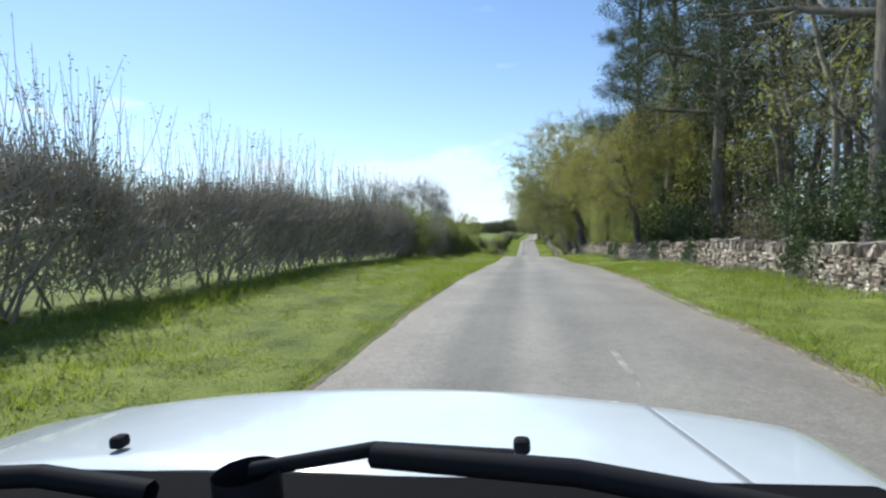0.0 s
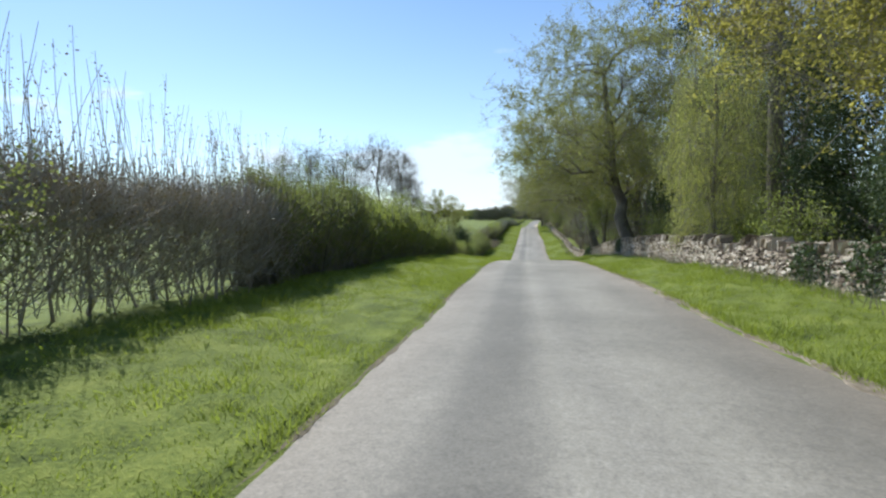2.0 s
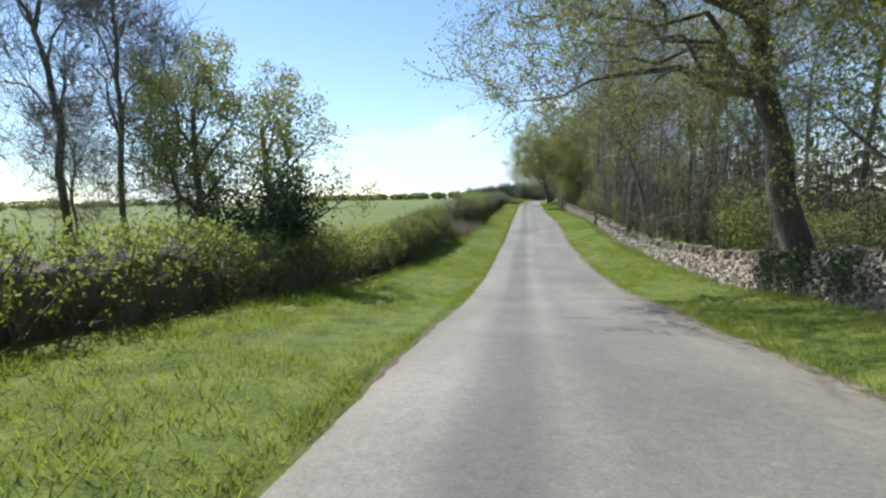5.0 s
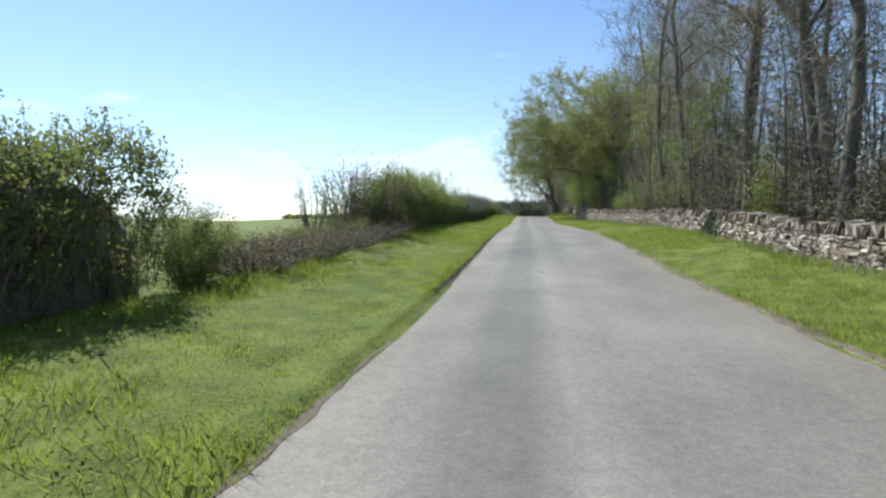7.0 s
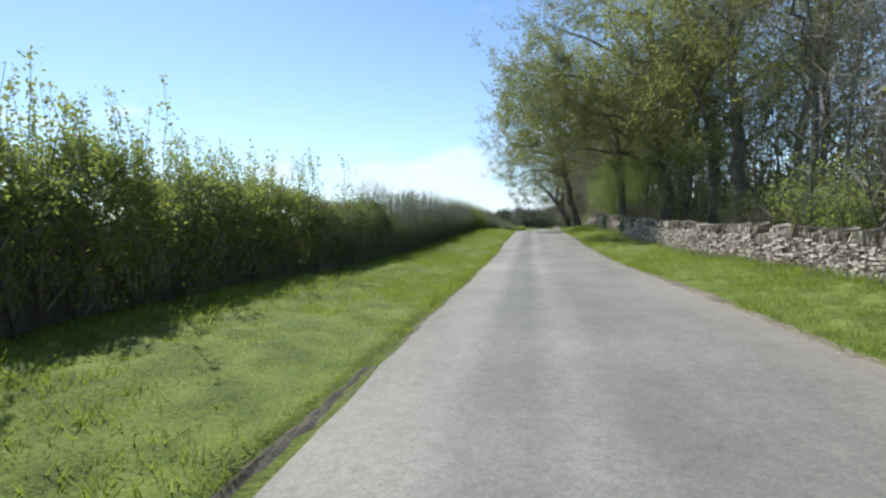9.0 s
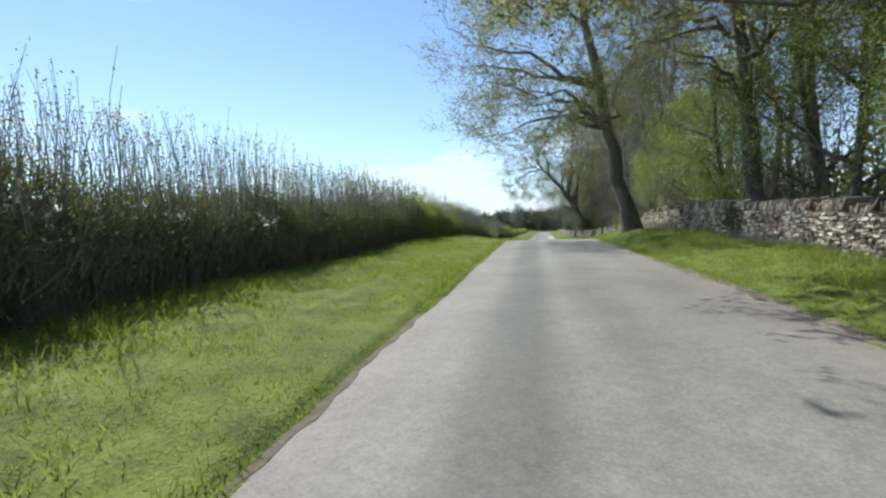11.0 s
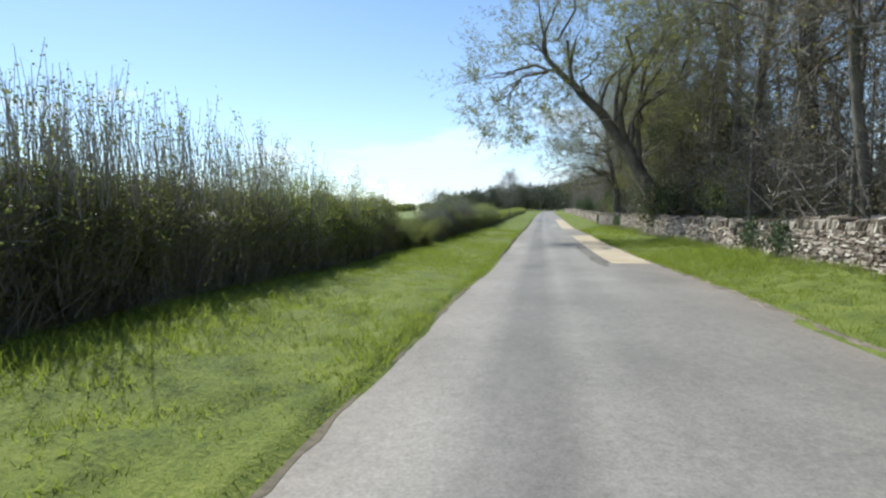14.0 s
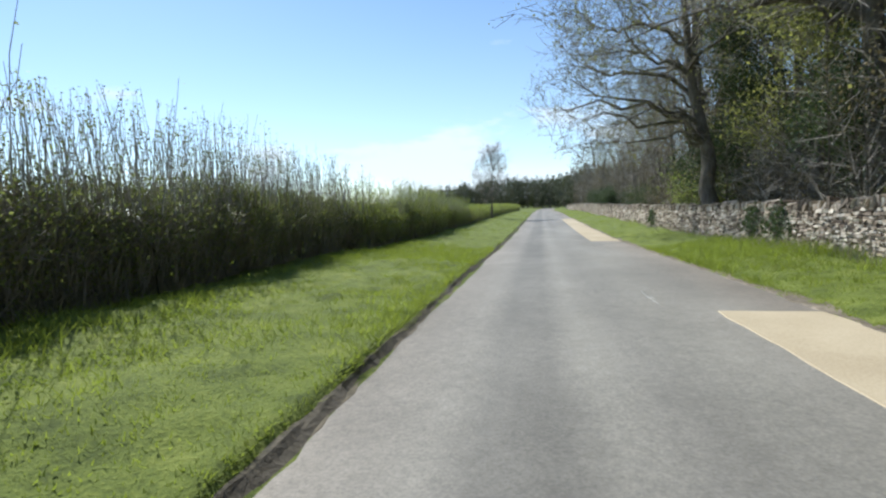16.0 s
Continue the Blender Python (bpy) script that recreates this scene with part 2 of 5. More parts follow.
def waves(a, b):
    return np.sin(a * 0.9 + 1.3 * np.sin(b * 0.31)) * np.cos(b * 0.7 + 0.8 * np.sin(a * 0.43)) + 0.5 * np.sin(a * 2.3 + b * 1.7) * np.cos(b * 2.9 - a)


def turf_step(s):
    """Height of the cut turf edge along the road's left side."""
    s = np.asarray(s, float)
    worn = np.clip((s - 94) / 5, 0, 1) * np.clip((124 - s) / 8, 0, 1) + 0.3 * np.clip((s - 120) / 6, 0, 1) * np.clip((200 - s) / 8, 0, 1) + 1.1 * np.clip((s - 196) / 10, 0, 1)
    return 0.06 + 0.045 * worn * (0.8 + 0.45 * np.sin(s * 0.83) + 0.3 * np.sin(s * 2.9))


def ground_z(off, s):
    """Height of the land at a distance off to the right of the road's middle."""
    off, s = np.asarray(off, float), np.asarray(s, float)
    left, right = np.maximum(-off - HALF, 0), np.maximum(off - HALF - widen(s), 0)
    bank = turf_step(s) * np.clip(left / 0.10, 0, 1) + 0.20 * np.clip((left - 0.4) / 2.6, 0, 1) + 0.04 * np.clip(right / 0.5, 0, 1) + 0.12 * np.clip((right - 0.3) / 1.9, 0, 1)
    mound = np.exp(-(((s - 166) / 9.0) ** 2)) + 0.5 * np.exp(-(((s - 61) / 9.0) ** 2))
    bank = bank + 0.34 * mound * np.clip((right - 0.2) / 1.1, 0, 1)
    side = np.clip((left + right) / 1.5, 0, 1)
    bumps = 0.045 * waves(off * 1.5, s * 1.1) * side
    bed = -0.10 * ((np.abs(off) < HALF - 0.25) | ((off > 0) & (off < HALF - 0.08 + widen(s)) & (widen(s) > 0.1)))
    far = np.clip((np.abs(off) - 30) / 90, 0, 1)
    far = far * far * (3 - 2 * far)
    return (road_z(s) + bank + bumps) * (1 - far) + -4.6 * far + bed


def spot(s, off, up=0.0):
    return Vector((float(road_x(s)) + off, s, float(ground_z(off, s)) + up))


def slope_at(s):
    return math.degrees(math.atan2(float(road_z(s + 3) - road_z(s - 3)), 6.0)), -math.degrees(math.atan2(float(road_x(s + 3) - road_x(s - 3)), 6.0))


# ---------------------------------------------------------------- mesh building
def quads(name, v, f, mats, smooth=False, index=None):
    """A mesh from arrays of corners and of four-cornered faces."""
    me = bpy.data.meshes.new(name)
    v, f = np.ascontiguousarray(v, np.float32), np.ascontiguousarray(f, np.int32)
    me.vertices.add(len(v))
    me.vertices.foreach_set("co", v.ravel())
    me.loops.add(f.size)
    me.loops.foreach_set("vertex_index", f.ravel())
    me.polygons.add(len(f))
    me.polygons.foreach_set("loop_start", np.arange(0, f.size, 4, dtype=np.int32))
    if index is not None:
        me.polygons.foreach_set("material_index", np.ascontiguousarray(index, np.int32))
    me.polygons.foreach_set("use_smooth", np.full(len(f), smooth))
    for m in mats if isinstance(mats, (list, tuple)) else [mats]:
        me.materials.append(m)
    me.update(calc_edges=True)
    return me


def join(pieces):
    vs, fs, n = [], [], 0
    for v, f in pieces:
        vs.append(v), fs.append(f + n)
        n += len(v)
    return np.concatenate(vs), np.concatenate(fs)


def tubes(P, R, sides):
    """Many tubes at once: P is N x k x 3, R is N x k."""
    P, R = np.asarray(P, float), np.asarray(R, float)
    N, k = R.shape
    d = P[:, -1] - P[:, 0]
    d /= np.linalg.norm(d, axis=1, keepdims=True) + 1e-9
    ref = np.where(np.abs(d[:, 2:3]) > 0.9, [[1.0, 0, 0]], [[0, 0, 1.0]])
    u = np.cross(d, ref)
    u /= np.linalg.norm(u, axis=1, keepdims=True) + 1e-9
    w = np.cross(d, u)
    a = np.arange(sides) * 2 * np.pi / sides
    ring = u[:, None, :] * np.cos(a)[None, :, None] + w[:, None, :] * np.sin(a)[None, :, None]
    V = P[:, :, None, :] + R[:, :, None, None] * ring[:, None]
    i = np.arange(N)[:, None, None] * k * sides + np.arange(k - 1)[None, :, None] * sides
    j, j2 = np.arange(sides)[None, None, :], (np.arange(sides)[None, None, :] + 1) % sides
    F = np.stack([i + j, i + j2, i + sides + j2, i + sides + j], -1).reshape(-1, 4)
    return V.reshape(-1, 3), F


def ribbons(P, R):
    """The finest twigs: one narrow tapering face each, turned every way."""
    P, R = np.asarray(P, float), np.asarray(R, float)
    d = P[:, 1] - P[:, 0]
    u = np.cross(d, np.stack([np.sin(P[:, 0, 0] * 91), np.cos(P[:, 0, 1] * 83), np.sin(P[:, 0, 2] * 77 + 1)], 1))
    u /= np.linalg.norm(u, axis=1, keepdims=True) + 1e-9
    a, b = u * R[:, :1] * 1.2, u * R[:, 1:2] * 1.2
    V = np.stack([P[:, 0] - a, P[:, 0] + a, P[:, 1] + b, P[:, 1] - b], 1).reshape(-1, 3)
    return V, np.arange(len(V)).reshape(-1, 4)


def leaves(rng, C, size, flat=0.0, stretch=1.0, droop=None):
    """A small pointed leaf at each of the points C, turned by chance."""
    n = len(C)
    a = rng.normal(size=(n, 3))
    if droop is not None:
        a = a * 0.35 + droop
    a /= np.linalg.norm(a, axis=1, keepdims=True) + 1e-9
    b = rng.normal(size=(n, 3))
    if flat:
        b[:, 2] *= 1 - flat
    b -= a * (a * b).sum(1, keepdims=True)
    b /= np.linalg.norm(b, axis=1, keepdims=True) + 1e-9
    s = size * rng.uniform(0.65, 1.35, (n, 1))
    V = np.stack([C - a * s * stretch, C + b * s * 0.6, C + a * s * stretch, C - b * s * 0.6], 1).reshape(-1, 3)
    return V, np.arange(4 * n).reshape(n, 4)


def part(name, me, parent, label=""):
    ob = new(name, me)
    ob.parent = parent
    return tagged(ob, label)


def thing(name, label, category, group="", kind=""):
    return tagged(new(name), label, category, group, kind)


# ---------------------------------------------------------------- trees
def grow(rng, height, radius, n, angle, ratio, first=0.35, wander=0.10, up=0.04, lean=(0, 0, 0), pull=(0, 0, 0), limb=None, droop=0.0):
    """The branches of a tree, level by level, and the points of its outermost twigs."""
    levels = [[] for _ in range(len(n) + 1)]
    tips = []
    lean, pull = np.array(lean, float), np.array(pull, float)

    def shoot(p, d, length, r, level):
        k = 9 if level == 0 else 7 if level == 1 else 3 if level == len(n) else 5
        pts, rad = [p], [r]
        for i in range(1, k):
            d = d + rng.normal(size=3) * wander * (1.0 if level else 0.35) + np.array([0, 0, up if level < 3 else up - droop])
            if level == 0:
                d = d + lean / k
            elif level < 3:
                d = d + pull / k
            d = d / np.linalg.norm(d)
            p = p + d * length / (k - 1)
            pts.append(p)
            rad.append(max(r * (1 - (0.55 if level == 0 else 0.75) * i / (k - 1)), 0.004))
        if level == 0:
            rad[0] *= 1.45
        levels[level].append((np.array(pts), np.array(rad)))
        if level == len(n):
            tips.extend(pts[1:])
            return
        turn = rng.uniform(0, 6.28)
        for j in range(n[level]):
            lo = first if level == 0 else 0.25
            t = lo + (1 - lo) * (j + rng.uniform(0.2, 0.8)) / n[level]
            x = t * (k - 1)
            i = min(int(x), k - 2)
            q = pts[i] + (pts[i + 1] - pts[i]) * (x - i)
            rq = rad[i] + (rad[i + 1] - rad[i]) * (x - i)
            dd = pts[i + 1] - pts[i]
            dd = dd / np.linalg.norm(dd)
            turn += 2.4 + rng.uniform(-0.4, 0.4)
            a = np.cross(dd, [0.31, 0.87, 0.2])
            a /= np.linalg.norm(a)
            b = np.cross(dd, a)
            ang = radians(angle[level] * rng.uniform(0.8, 1.2) * (1.1 - 0.35 * t if level == 0 else 1))
            nd = dd * math.cos(ang) + (a * math.cos(turn) + b * math.sin(turn)) * math.sin(ang)
            span = (limb if level == 0 and limb else length * ratio[level]) * (1.15 - 0.55 * t) * rng.uniform(0.8, 1.2)
            shoot(q, nd, span, rq * (0.50 if level == 0 else 0.58), level + 1)

    start = np.array([0, 0, 1.0]) + lean * 0.55
    shoot(np.zeros(3), start / np.linalg.norm(start), height, radius, 0)
    return levels, np.array(tips)


def wood_meshes(levels, wood, twig, keep=2):
    """Trunk and limbs in one mesh, the finer branches in another."""
    sides = (9, 6, 4, 3, 3, 3)
    parts = []
    for li, lv in enumerate(levels):
        if lv:
            P, W = np.array([p for p, _ in lv]), np.array([r for _, r in lv])
            parts.append((li, ribbons(P, W) if P.shape[1] == 2 else tubes(P, W, sides[li])))
    v, f = join([g for li, g in parts if li < keep])
    v2, f2 = join([g for li, g in parts if li >= keep])
    return quads("trunk", v, f, wood, True), quads("branchwork", v2, f2, twig)


def tree(name, label, levels, tips, wood, twig, leaf=None, per=0, size=0.12, spread=0.35, seed=0, keep=2, category="tree", flat=0.0, droop=None, low=0.0):
    rng = np.random.default_rng(seed)
    ob = thing(name, label, category, "trees of the roadside wood")
    t, b = wood_meshes(levels, wood, twig, keep)
    part("trunk", t, ob)
    tagged(part("branchwork", b, ob), kind="stuff")
    if per:
        C = np.repeat(tips, per, axis=0)
        C = C + rng.normal(size=C.shape) * spread * np.array([1, 1, 1 - 0.4 * flat])
        C = C[C[:, 2] > low]
        v, f = leaves(rng, C, size, flat, droop=droop)
        tagged(part("crown", quads("crown", v, f, leaf), ob), kind="stuff")
    return ob


def crown_grow(rng, trunk, radius, blobs, counts, start=0.35, twig=(0.45, 1.0), droop=0.0, rise=0.0):
    """Limbs, branches and twigs that reach from a trunk into the lumps of a crown."""
    T = np.array(trunk, float)
    u = np.linspace(0, len(T) - 1, 11)
    i = np.minimum(u.astype(int), len(T) - 2)
    pts = T[i] + (T[i + 1] - T[i]) * (u - i)[:, None]
    pts[1:-1] = (pts[:-2] + 2 * pts[1:-1] + pts[2:]) / 4
    pts[1:] += rng.normal(size=(10, 3)) * 0.07
    rad = radius * (1 - 0.72 * np.linspace(0, 1, 11) ** 1.1)
    rad[0] *= 1.45
    rad[1] *= 1.05
    levels = [[(pts, rad)]]
    share = np.array([r[0] * r[1] * r[2] for _, r in blobs], float)
    share /= share.sum()

    def aims(n, lo, hi):
        k = rng.choice(len(blobs), n, p=share)
        d = rng.normal(size=(n, 3))
        d /= np.linalg.norm(d, axis=1, keepdims=True)
        r = (rng.uniform(lo**3, hi**3, n) ** (1 / 3)) * (1 + 0.15 * np.sin(5 * d[:, 0] + 3 * k) * np.cos(4 * d[:, 2] + 2 * d[:, 1]) + 0.08 * np.sin(11 * d[:, 1] + 9 * d[:, 0]))
        c, e = np.array([b[0] for b in blobs], float)[k], np.array([b[1] for b in blobs], float)[k]
        return c + d * e * r[:, None]

    PP, PR = pts[3:], rad[3:]
    PD = np.gradient(pts, axis=0)[3:]
    keep = PP[:, 2] > start * pts[-1, 2]
    PP, PR, PD = PP[keep], PR[keep], PD[keep]
    for li, n in enumerate(counts[:-1]):
        PD = PD / (np.linalg.norm(PD, axis=1, keepdims=True) + 1e-9)
        A = aims(n, (0.50, 0.55, 0.45)[li], (0.85, 0.95, 1.0)[li])
        dist = np.sqrt(np.maximum((A**2).sum(1)[:, None] + (PP**2).sum(1)[None] - 2 * A @ PP.T, 1e-4))
        cos = (A @ PD.T - (PP * PD).sum(1)[None]) / dist
        low = np.maximum(PP[None, :, 2] - A[:, None, 2], 0)
        cost = dist * (1.5 - 0.7 * cos + rng.uniform(0, 0.25, dist.shape)) + (0.5 * low if li == 0 else 0.2 * low)
        j = cost.argmin(1)
        p0, d0, L = PP[j], PD[j], np.linalg.norm(A - PP[j], axis=1)
        k = (8, 6, 4)[li]
        w = np.linspace(0, 1, k)[None, :, None]
        mid = p0 + d0 * (0.22, 0.32, 0.3)[li] * L[:, None] + (A - p0) * 0.25 + np.array([0, 0, rise]) * L[:, None]
        P = (1 - w) ** 2 * p0[:, None] + 2 * w * (1 - w) * mid[:, None] + w**2 * A[:, None]
        P += rng.normal(size=P.shape) * 0.035 * L[:, None, None] * np.minimum(w * 4, 1)
        r0 = np.minimum(np.maximum(PR[j] * 0.66, 0.006), (0.022, 0.018, 0.014)[li] * L + 0.006)
        Rr = r0[:, None] * (1 - 0.90 * np.linspace(0, 1, k))[None]
        levels.append(list(zip(P, np.maximum(Rr, 0.005))))
        D = np.gradient(P, axis=1)
        PP, PD, PR = P[:, 1:].reshape(-1, 3), D[:, 1:].reshape(-1, 3), Rr[:, 1:].ravel()
    n = counts[-1]
    j = rng.integers(0, len(PP), n)
    d = PD[j] / (np.linalg.norm(PD[j], axis=1, keepdims=True) + 1e-9) * 0.7 + rng.normal(size=(n, 3)) * 0.55 + np.array([0, 0, 0.15 - droop])
    d *= rng.uniform(*twig, n)[:, None] / np.linalg.norm(d, axis=1, keepdims=True)
    P = np.stack([PP[j], PP[j] + d], 1)
    levels.append(list(zip(P, np.tile([[0.0085, 0.004]], (n, 1)))))
    return levels, np.concatenate([P[:, 1], P.mean(1), PP[rng.integers(0, len(PP), n // 2)]])


def make_oak(seed, trunk, radius, blobs, counts=(16, 120, 700, 3400), per=2, leaf=None, label="", size=0.07, spread=0.22, start=0.3, low=3.2, rise=0.0):
    rng = np.random.default_rng(seed)
    lv, tips = crown_grow(rng, trunk, radius, blobs, counts, start, rise=rise)
    return tree("oak_tree", label or "spreading oak with grey bark and sparse young yellow-green leaves", lv, tips, BARK, TWIG, leaf or LEAF_OAK, per, size, spread, seed, low=low)


def make_bare(seed, height=15.0, radius=0.2, wide=3.2, counts=(13, 70, 380, 1500), wood=None, base=0.62, deep=0.42, label="", twig=None, per=0, leaf=None, start=0.35, rise=0.16, crook=0.075):
    rng = np.random.default_rng(seed)
    bend = rng.normal(size=(4, 2)) * crook * height
    trunk = [(0, 0, 0), (bend[0, 0] * 0.4, bend[0, 1] * 0.4, height * 0.35), (bend[1, 0], bend[1, 1], height * 0.65), (bend[2, 0], bend[2, 1], height * 0.95)]
    blobs = [((0, 0, height * base), (wide, wide, height * deep)), ((rng.uniform(-1, 1), rng.uniform(-1, 1), height * 0.85), (wide * 0.8, wide * 0.8, height * 0.2))]
    lv, tips = crown_grow(rng, trunk, radius, blobs, counts, start, (0.5, 1.25), -0.45, rise)
    return tree("bare_tree", label or "tall slender leafless tree with fine brown twigs", lv, tips, wood or BARK, twig or TWIG, leaf, per, 0.06, 0.2, seed)


def make_leafy(seed, height=9.0, radius=0.18, leaf=None, per=9, size=0.14, label="", limb=3.4, droop=0.0, n=(11, 6, 4), first=0.15, name="broadleaf_tree", spread=0.34, angle=(55, 45, 45), hang=None, twig=None):
    rng = np.random.default_rng(seed)
    lv, tips = grow(rng, height, radius, n, angle, (0.4, 0.5, 0.5), first, 0.14, 0.03, (0, 0, 0), (0, 0, 0), limb, droop)
    return tree(name, label or "young broadleaf tree in fresh light green leaf", lv, tips, BARK, twig or TWIG, leaf or LEAF_FRESH, per, size, spread, seed, droop=hang)


def make_pine(seed, height=19.0, label="tall dark pine with a bare lower trunk"):
    rng = np.random.default_rng(seed)
    lv, tips = grow(rng, height, 0.34, (20, 6, 4), (78, 45, 40), (0.2, 0.45, 0.45), 0.34, 0.08, 0.02, (0, 0, 0), (0, 0, 0), 4.6)
    return tree("pine_tree", label, lv, tips, BARK, TWIG, LEAF_NEEDLE, 75, 0.042, 0.24, seed, flat=0.6)


LIB = {}


def plant(kind, s, off, turn=0.0, size=1.0, tall=1.0, up=0.0, label=""):
    """Sets a tree or bush of a kind at s along and off beside the road."""
    p = spot(s, off, up - 0.08)
    m = pose(*p, 0, 0, turn) @ Matrix.Diagonal((size, size, size * tall, 1))
    make, first = LIB[kind]
    if first is None:
        ob = make()
        LIB[kind] = (make, ob)
    else:
        ob = copy_thing(first, Matrix())
    ob.matrix_basis = m
    if label:
        ob["label"] = label
    return ob


def kind_of(key, make):
    LIB[key] = (make, None)


UPRIGHT = ((0, 0, 0), (-0.2, 0, 4), (-0.5, 0.1, 8), (-0.8, 0, 13.0))
kind_of("oak_over", lambda: make_oak(3, ((0, 0, 0), (-0.6, 0, 3.2), (-1.3, 0.1, 6.5), (-1.8, 0, 12.5)), 0.50, [((-2.0, 0, 10.4), (7.3, 7.0, 6.2)), ((-3.0, 0.5, 7.4), (6.6, 6.2, 3.2)), ((0.5, 0, 13.0), (5.2, 5.2, 4.0))], (24, 170, 1100, 8200), per=6, size=0.046, spread=0.085))
kind_of("oak_yellow", lambda: make_oak(6, ((0, 0, 0), (-0.3, 0.1, 2.6), (-0.8, 0, 5), (-1.4, 0.1, 8)), 0.24, [((-1.9, 0, 5.6), (3.6, 3.8, 2.6)), ((0.5, 0.2, 7.8), (2.5, 2.9, 2.3))], (16, 90, 440, 2300), 15, LEAF_YELLOW,
                                       "round-headed roadside oak in yellow young leaf", 0.031, 0.085, low=2.4))
kind_of("oak_mid", lambda: make_oak(8, ((0, 0, 0), (0.1, 0.1, 3), (-0.2, 0, 6), (-0.3, 0.2, 9)), 0.34, [((-0.4, 0, 6.8), (5.4, 5.2, 4.4))], (15, 90, 480, 2200), 8, size=0.056, spread=0.16))
kind_of("oak_bare", lambda: make_oak(14, ((0, 0, 0), (-0.8, 0, 4.0), (-1.8, 0, 9), (-2.6, 0, 15)), 0.37, [((-3.0, 0, 9.5), (6.6, 6.0, 5.5)), ((-4.2, 0.5, 6.0), (5.2, 4.5, 2.2)), ((-1.5, 0, 14), (4.5, 4.5, 4))],
                                     (20, 140, 900, 6000), 5, size=0.038, spread=0.10, start=0.25, label="big roadside tree with long level limbs, just coming into leaf"))
kind_of("oak_lean", lambda: make_oak(21, ((0, 0, 0), (-1.6, -0.1, 4.2), (-4.0, -0.2, 7.6), (-6.6, -0.3, 10.2)), 0.47, [((-8.4, 0, 9.6), (4.4, 3.4, 3.4)), ((-3.0, -0.5, 12.5), (6.2, 4.6, 4.2)), ((0.5, 0, 9.0), (4.0, 4.4, 4.5)), ((-7.6, -0.3, 6.6), (3.6, 3.0, 1.6))],
                                     (20, 150, 820, 5000), 7, size=0.036, spread=0.06, start=0.3, label="old oak leaning over the road, twigs with small new leaves"))
kind_of("oak_high", lambda: make_oak(5, ((0, 0, 0), (-0.3, 0, 4), (-0.9, 0.1, 8), (-1.0, 0, 13.0)), 0.52, [((-3.4, 0, 11.5), (7.8, 6.2, 5.0)), ((-3.5, 0, 8.0), (7.5, 5.0, 3.0)), ((-5.5, -0.8, 5.2), (4.6, 2.4, 1.1)), ((-8.1, -3.1, 5.2), (2.3, 1.9, 1.0)), ((-8.0, -3.0, 5.3), (2.3, 1.9, 1.0)), ((-8.0, -3.0, 7.8), (3.0, 3.6, 3.1)), ((-7.8, -2.6, 8.4), (3.2, 3.6, 3.4))], (20, 140, 900, 6400), per=7, size=0.05, spread=0.09, start=0.26))
kind_of("oak_limb", lambda: make_oak(29, ((0, 0, 0), (-0.2, 0, 4), (-0.4, 0.2, 8), (-0.9, 0, 13.0)), 0.36, [((-6.4, 0, 6.9), (3.4, 2.2, 1.1)), ((-6.0, 0.3, 7.2), (3.4, 2.0, 1.1)), ((-1.5, 0, 11.5), (5.0, 5.0, 4.2))], (20, 110, 520, 2600), 1, size=0.04, spread=0.12, start=0.3))
kind_of("oak_wide", lambda: make_oak(25, ((0, 0, 0), (-0.4, 0, 3.2), (-1.0, 0.2, 6.5), (-1.4, 0, 11.0)), 0.38, [((-4.8, 0, 6.6), (3.7, 4.0, 2.9)), ((-2.6, 0, 10.0), (5.2, 5.0, 4.2)), ((-4.0, 0.5, 4.6), (3.2, 3.0, 1.4))],
                                     (22, 150, 800, 4800), 1, size=0.034, spread=0.06, start=0.22, label="wide twiggy oak reaching over the road, leaves just opening"))
kind_of("slim_bent", lambda: make_oak(27, ((0, 0, 0), (-0.1, 0, 2.2), (-0.5, 0, 4.2), (-1.3, 0, 6.0), (-3.0, 0, 8.0)), 0.14, [((-2.6, 0, 9.2), (2.8, 2.6, 2.4)), ((-0.2, 0, 9.0), (1.6, 1.6, 2.4))], (9, 40, 160, 700), 2, size=0.04, spread=0.12, start=0.62,
                                      label="slim bent tree behind the wall, forked high up"))
kind_of("oak_open", lambda: make_oak(24, UPRIGHT, 0.36, [((-0.5, 0, 9.0), (6.0, 6.0, 5.5))], (15, 90, 460, 2000), 1, size=0.05, label="leafless spreading tree behind the wall"))
kind_of("bare_a", lambda: make_bare(31, 17, 0.15, 3.6, (16, 80, 400, 1500), wood=BARK_PALE, start=0.22, twig=TWIG_PALE))
kind_of("bare_b", lambda: make_bare(32, 19, 0.17, 4.4, (18, 90, 420, 1700), base=0.64, deep=0.40, start=0.22))
kind_of("bare_c", lambda: make_bare(33, 15, 0.105, 2.7, (11, 56, 300, 1200), BARK_PALE, twig=TWIG_PALE, label="slim pale-stemmed leafless tree in the wood"))
kind_of("bare_bud", lambda: make_bare(34, 17, 0.2, 3.8, (13, 66, 360, 1400), BARK_PALE, per=1, leaf=LEAF_BROWN, label="tall wood tree with brown buds and few leaves"))
kind_of("bare_far", lambda: make_bare(35, 17, 0.2, 4.4, (11, 48, 200, 900), label="leafless tree deeper in the wood"))
kind_of("leafy_a", lambda: make_leafy(41, per=26, size=0.055))
kind_of("leafy_b", lambda: make_leafy(42, 11, 0.22, LEAF_OAK, 24, 0.062, "broadleaf tree in yellow-green spring leaf", 4.2))
kind_of("leafy_far", lambda: make_leafy(48, 11, 0.22, LEAF_OAK, 18, 0.072, "broadleaf tree in yellow-green leaf deeper in the wood", 4.2))


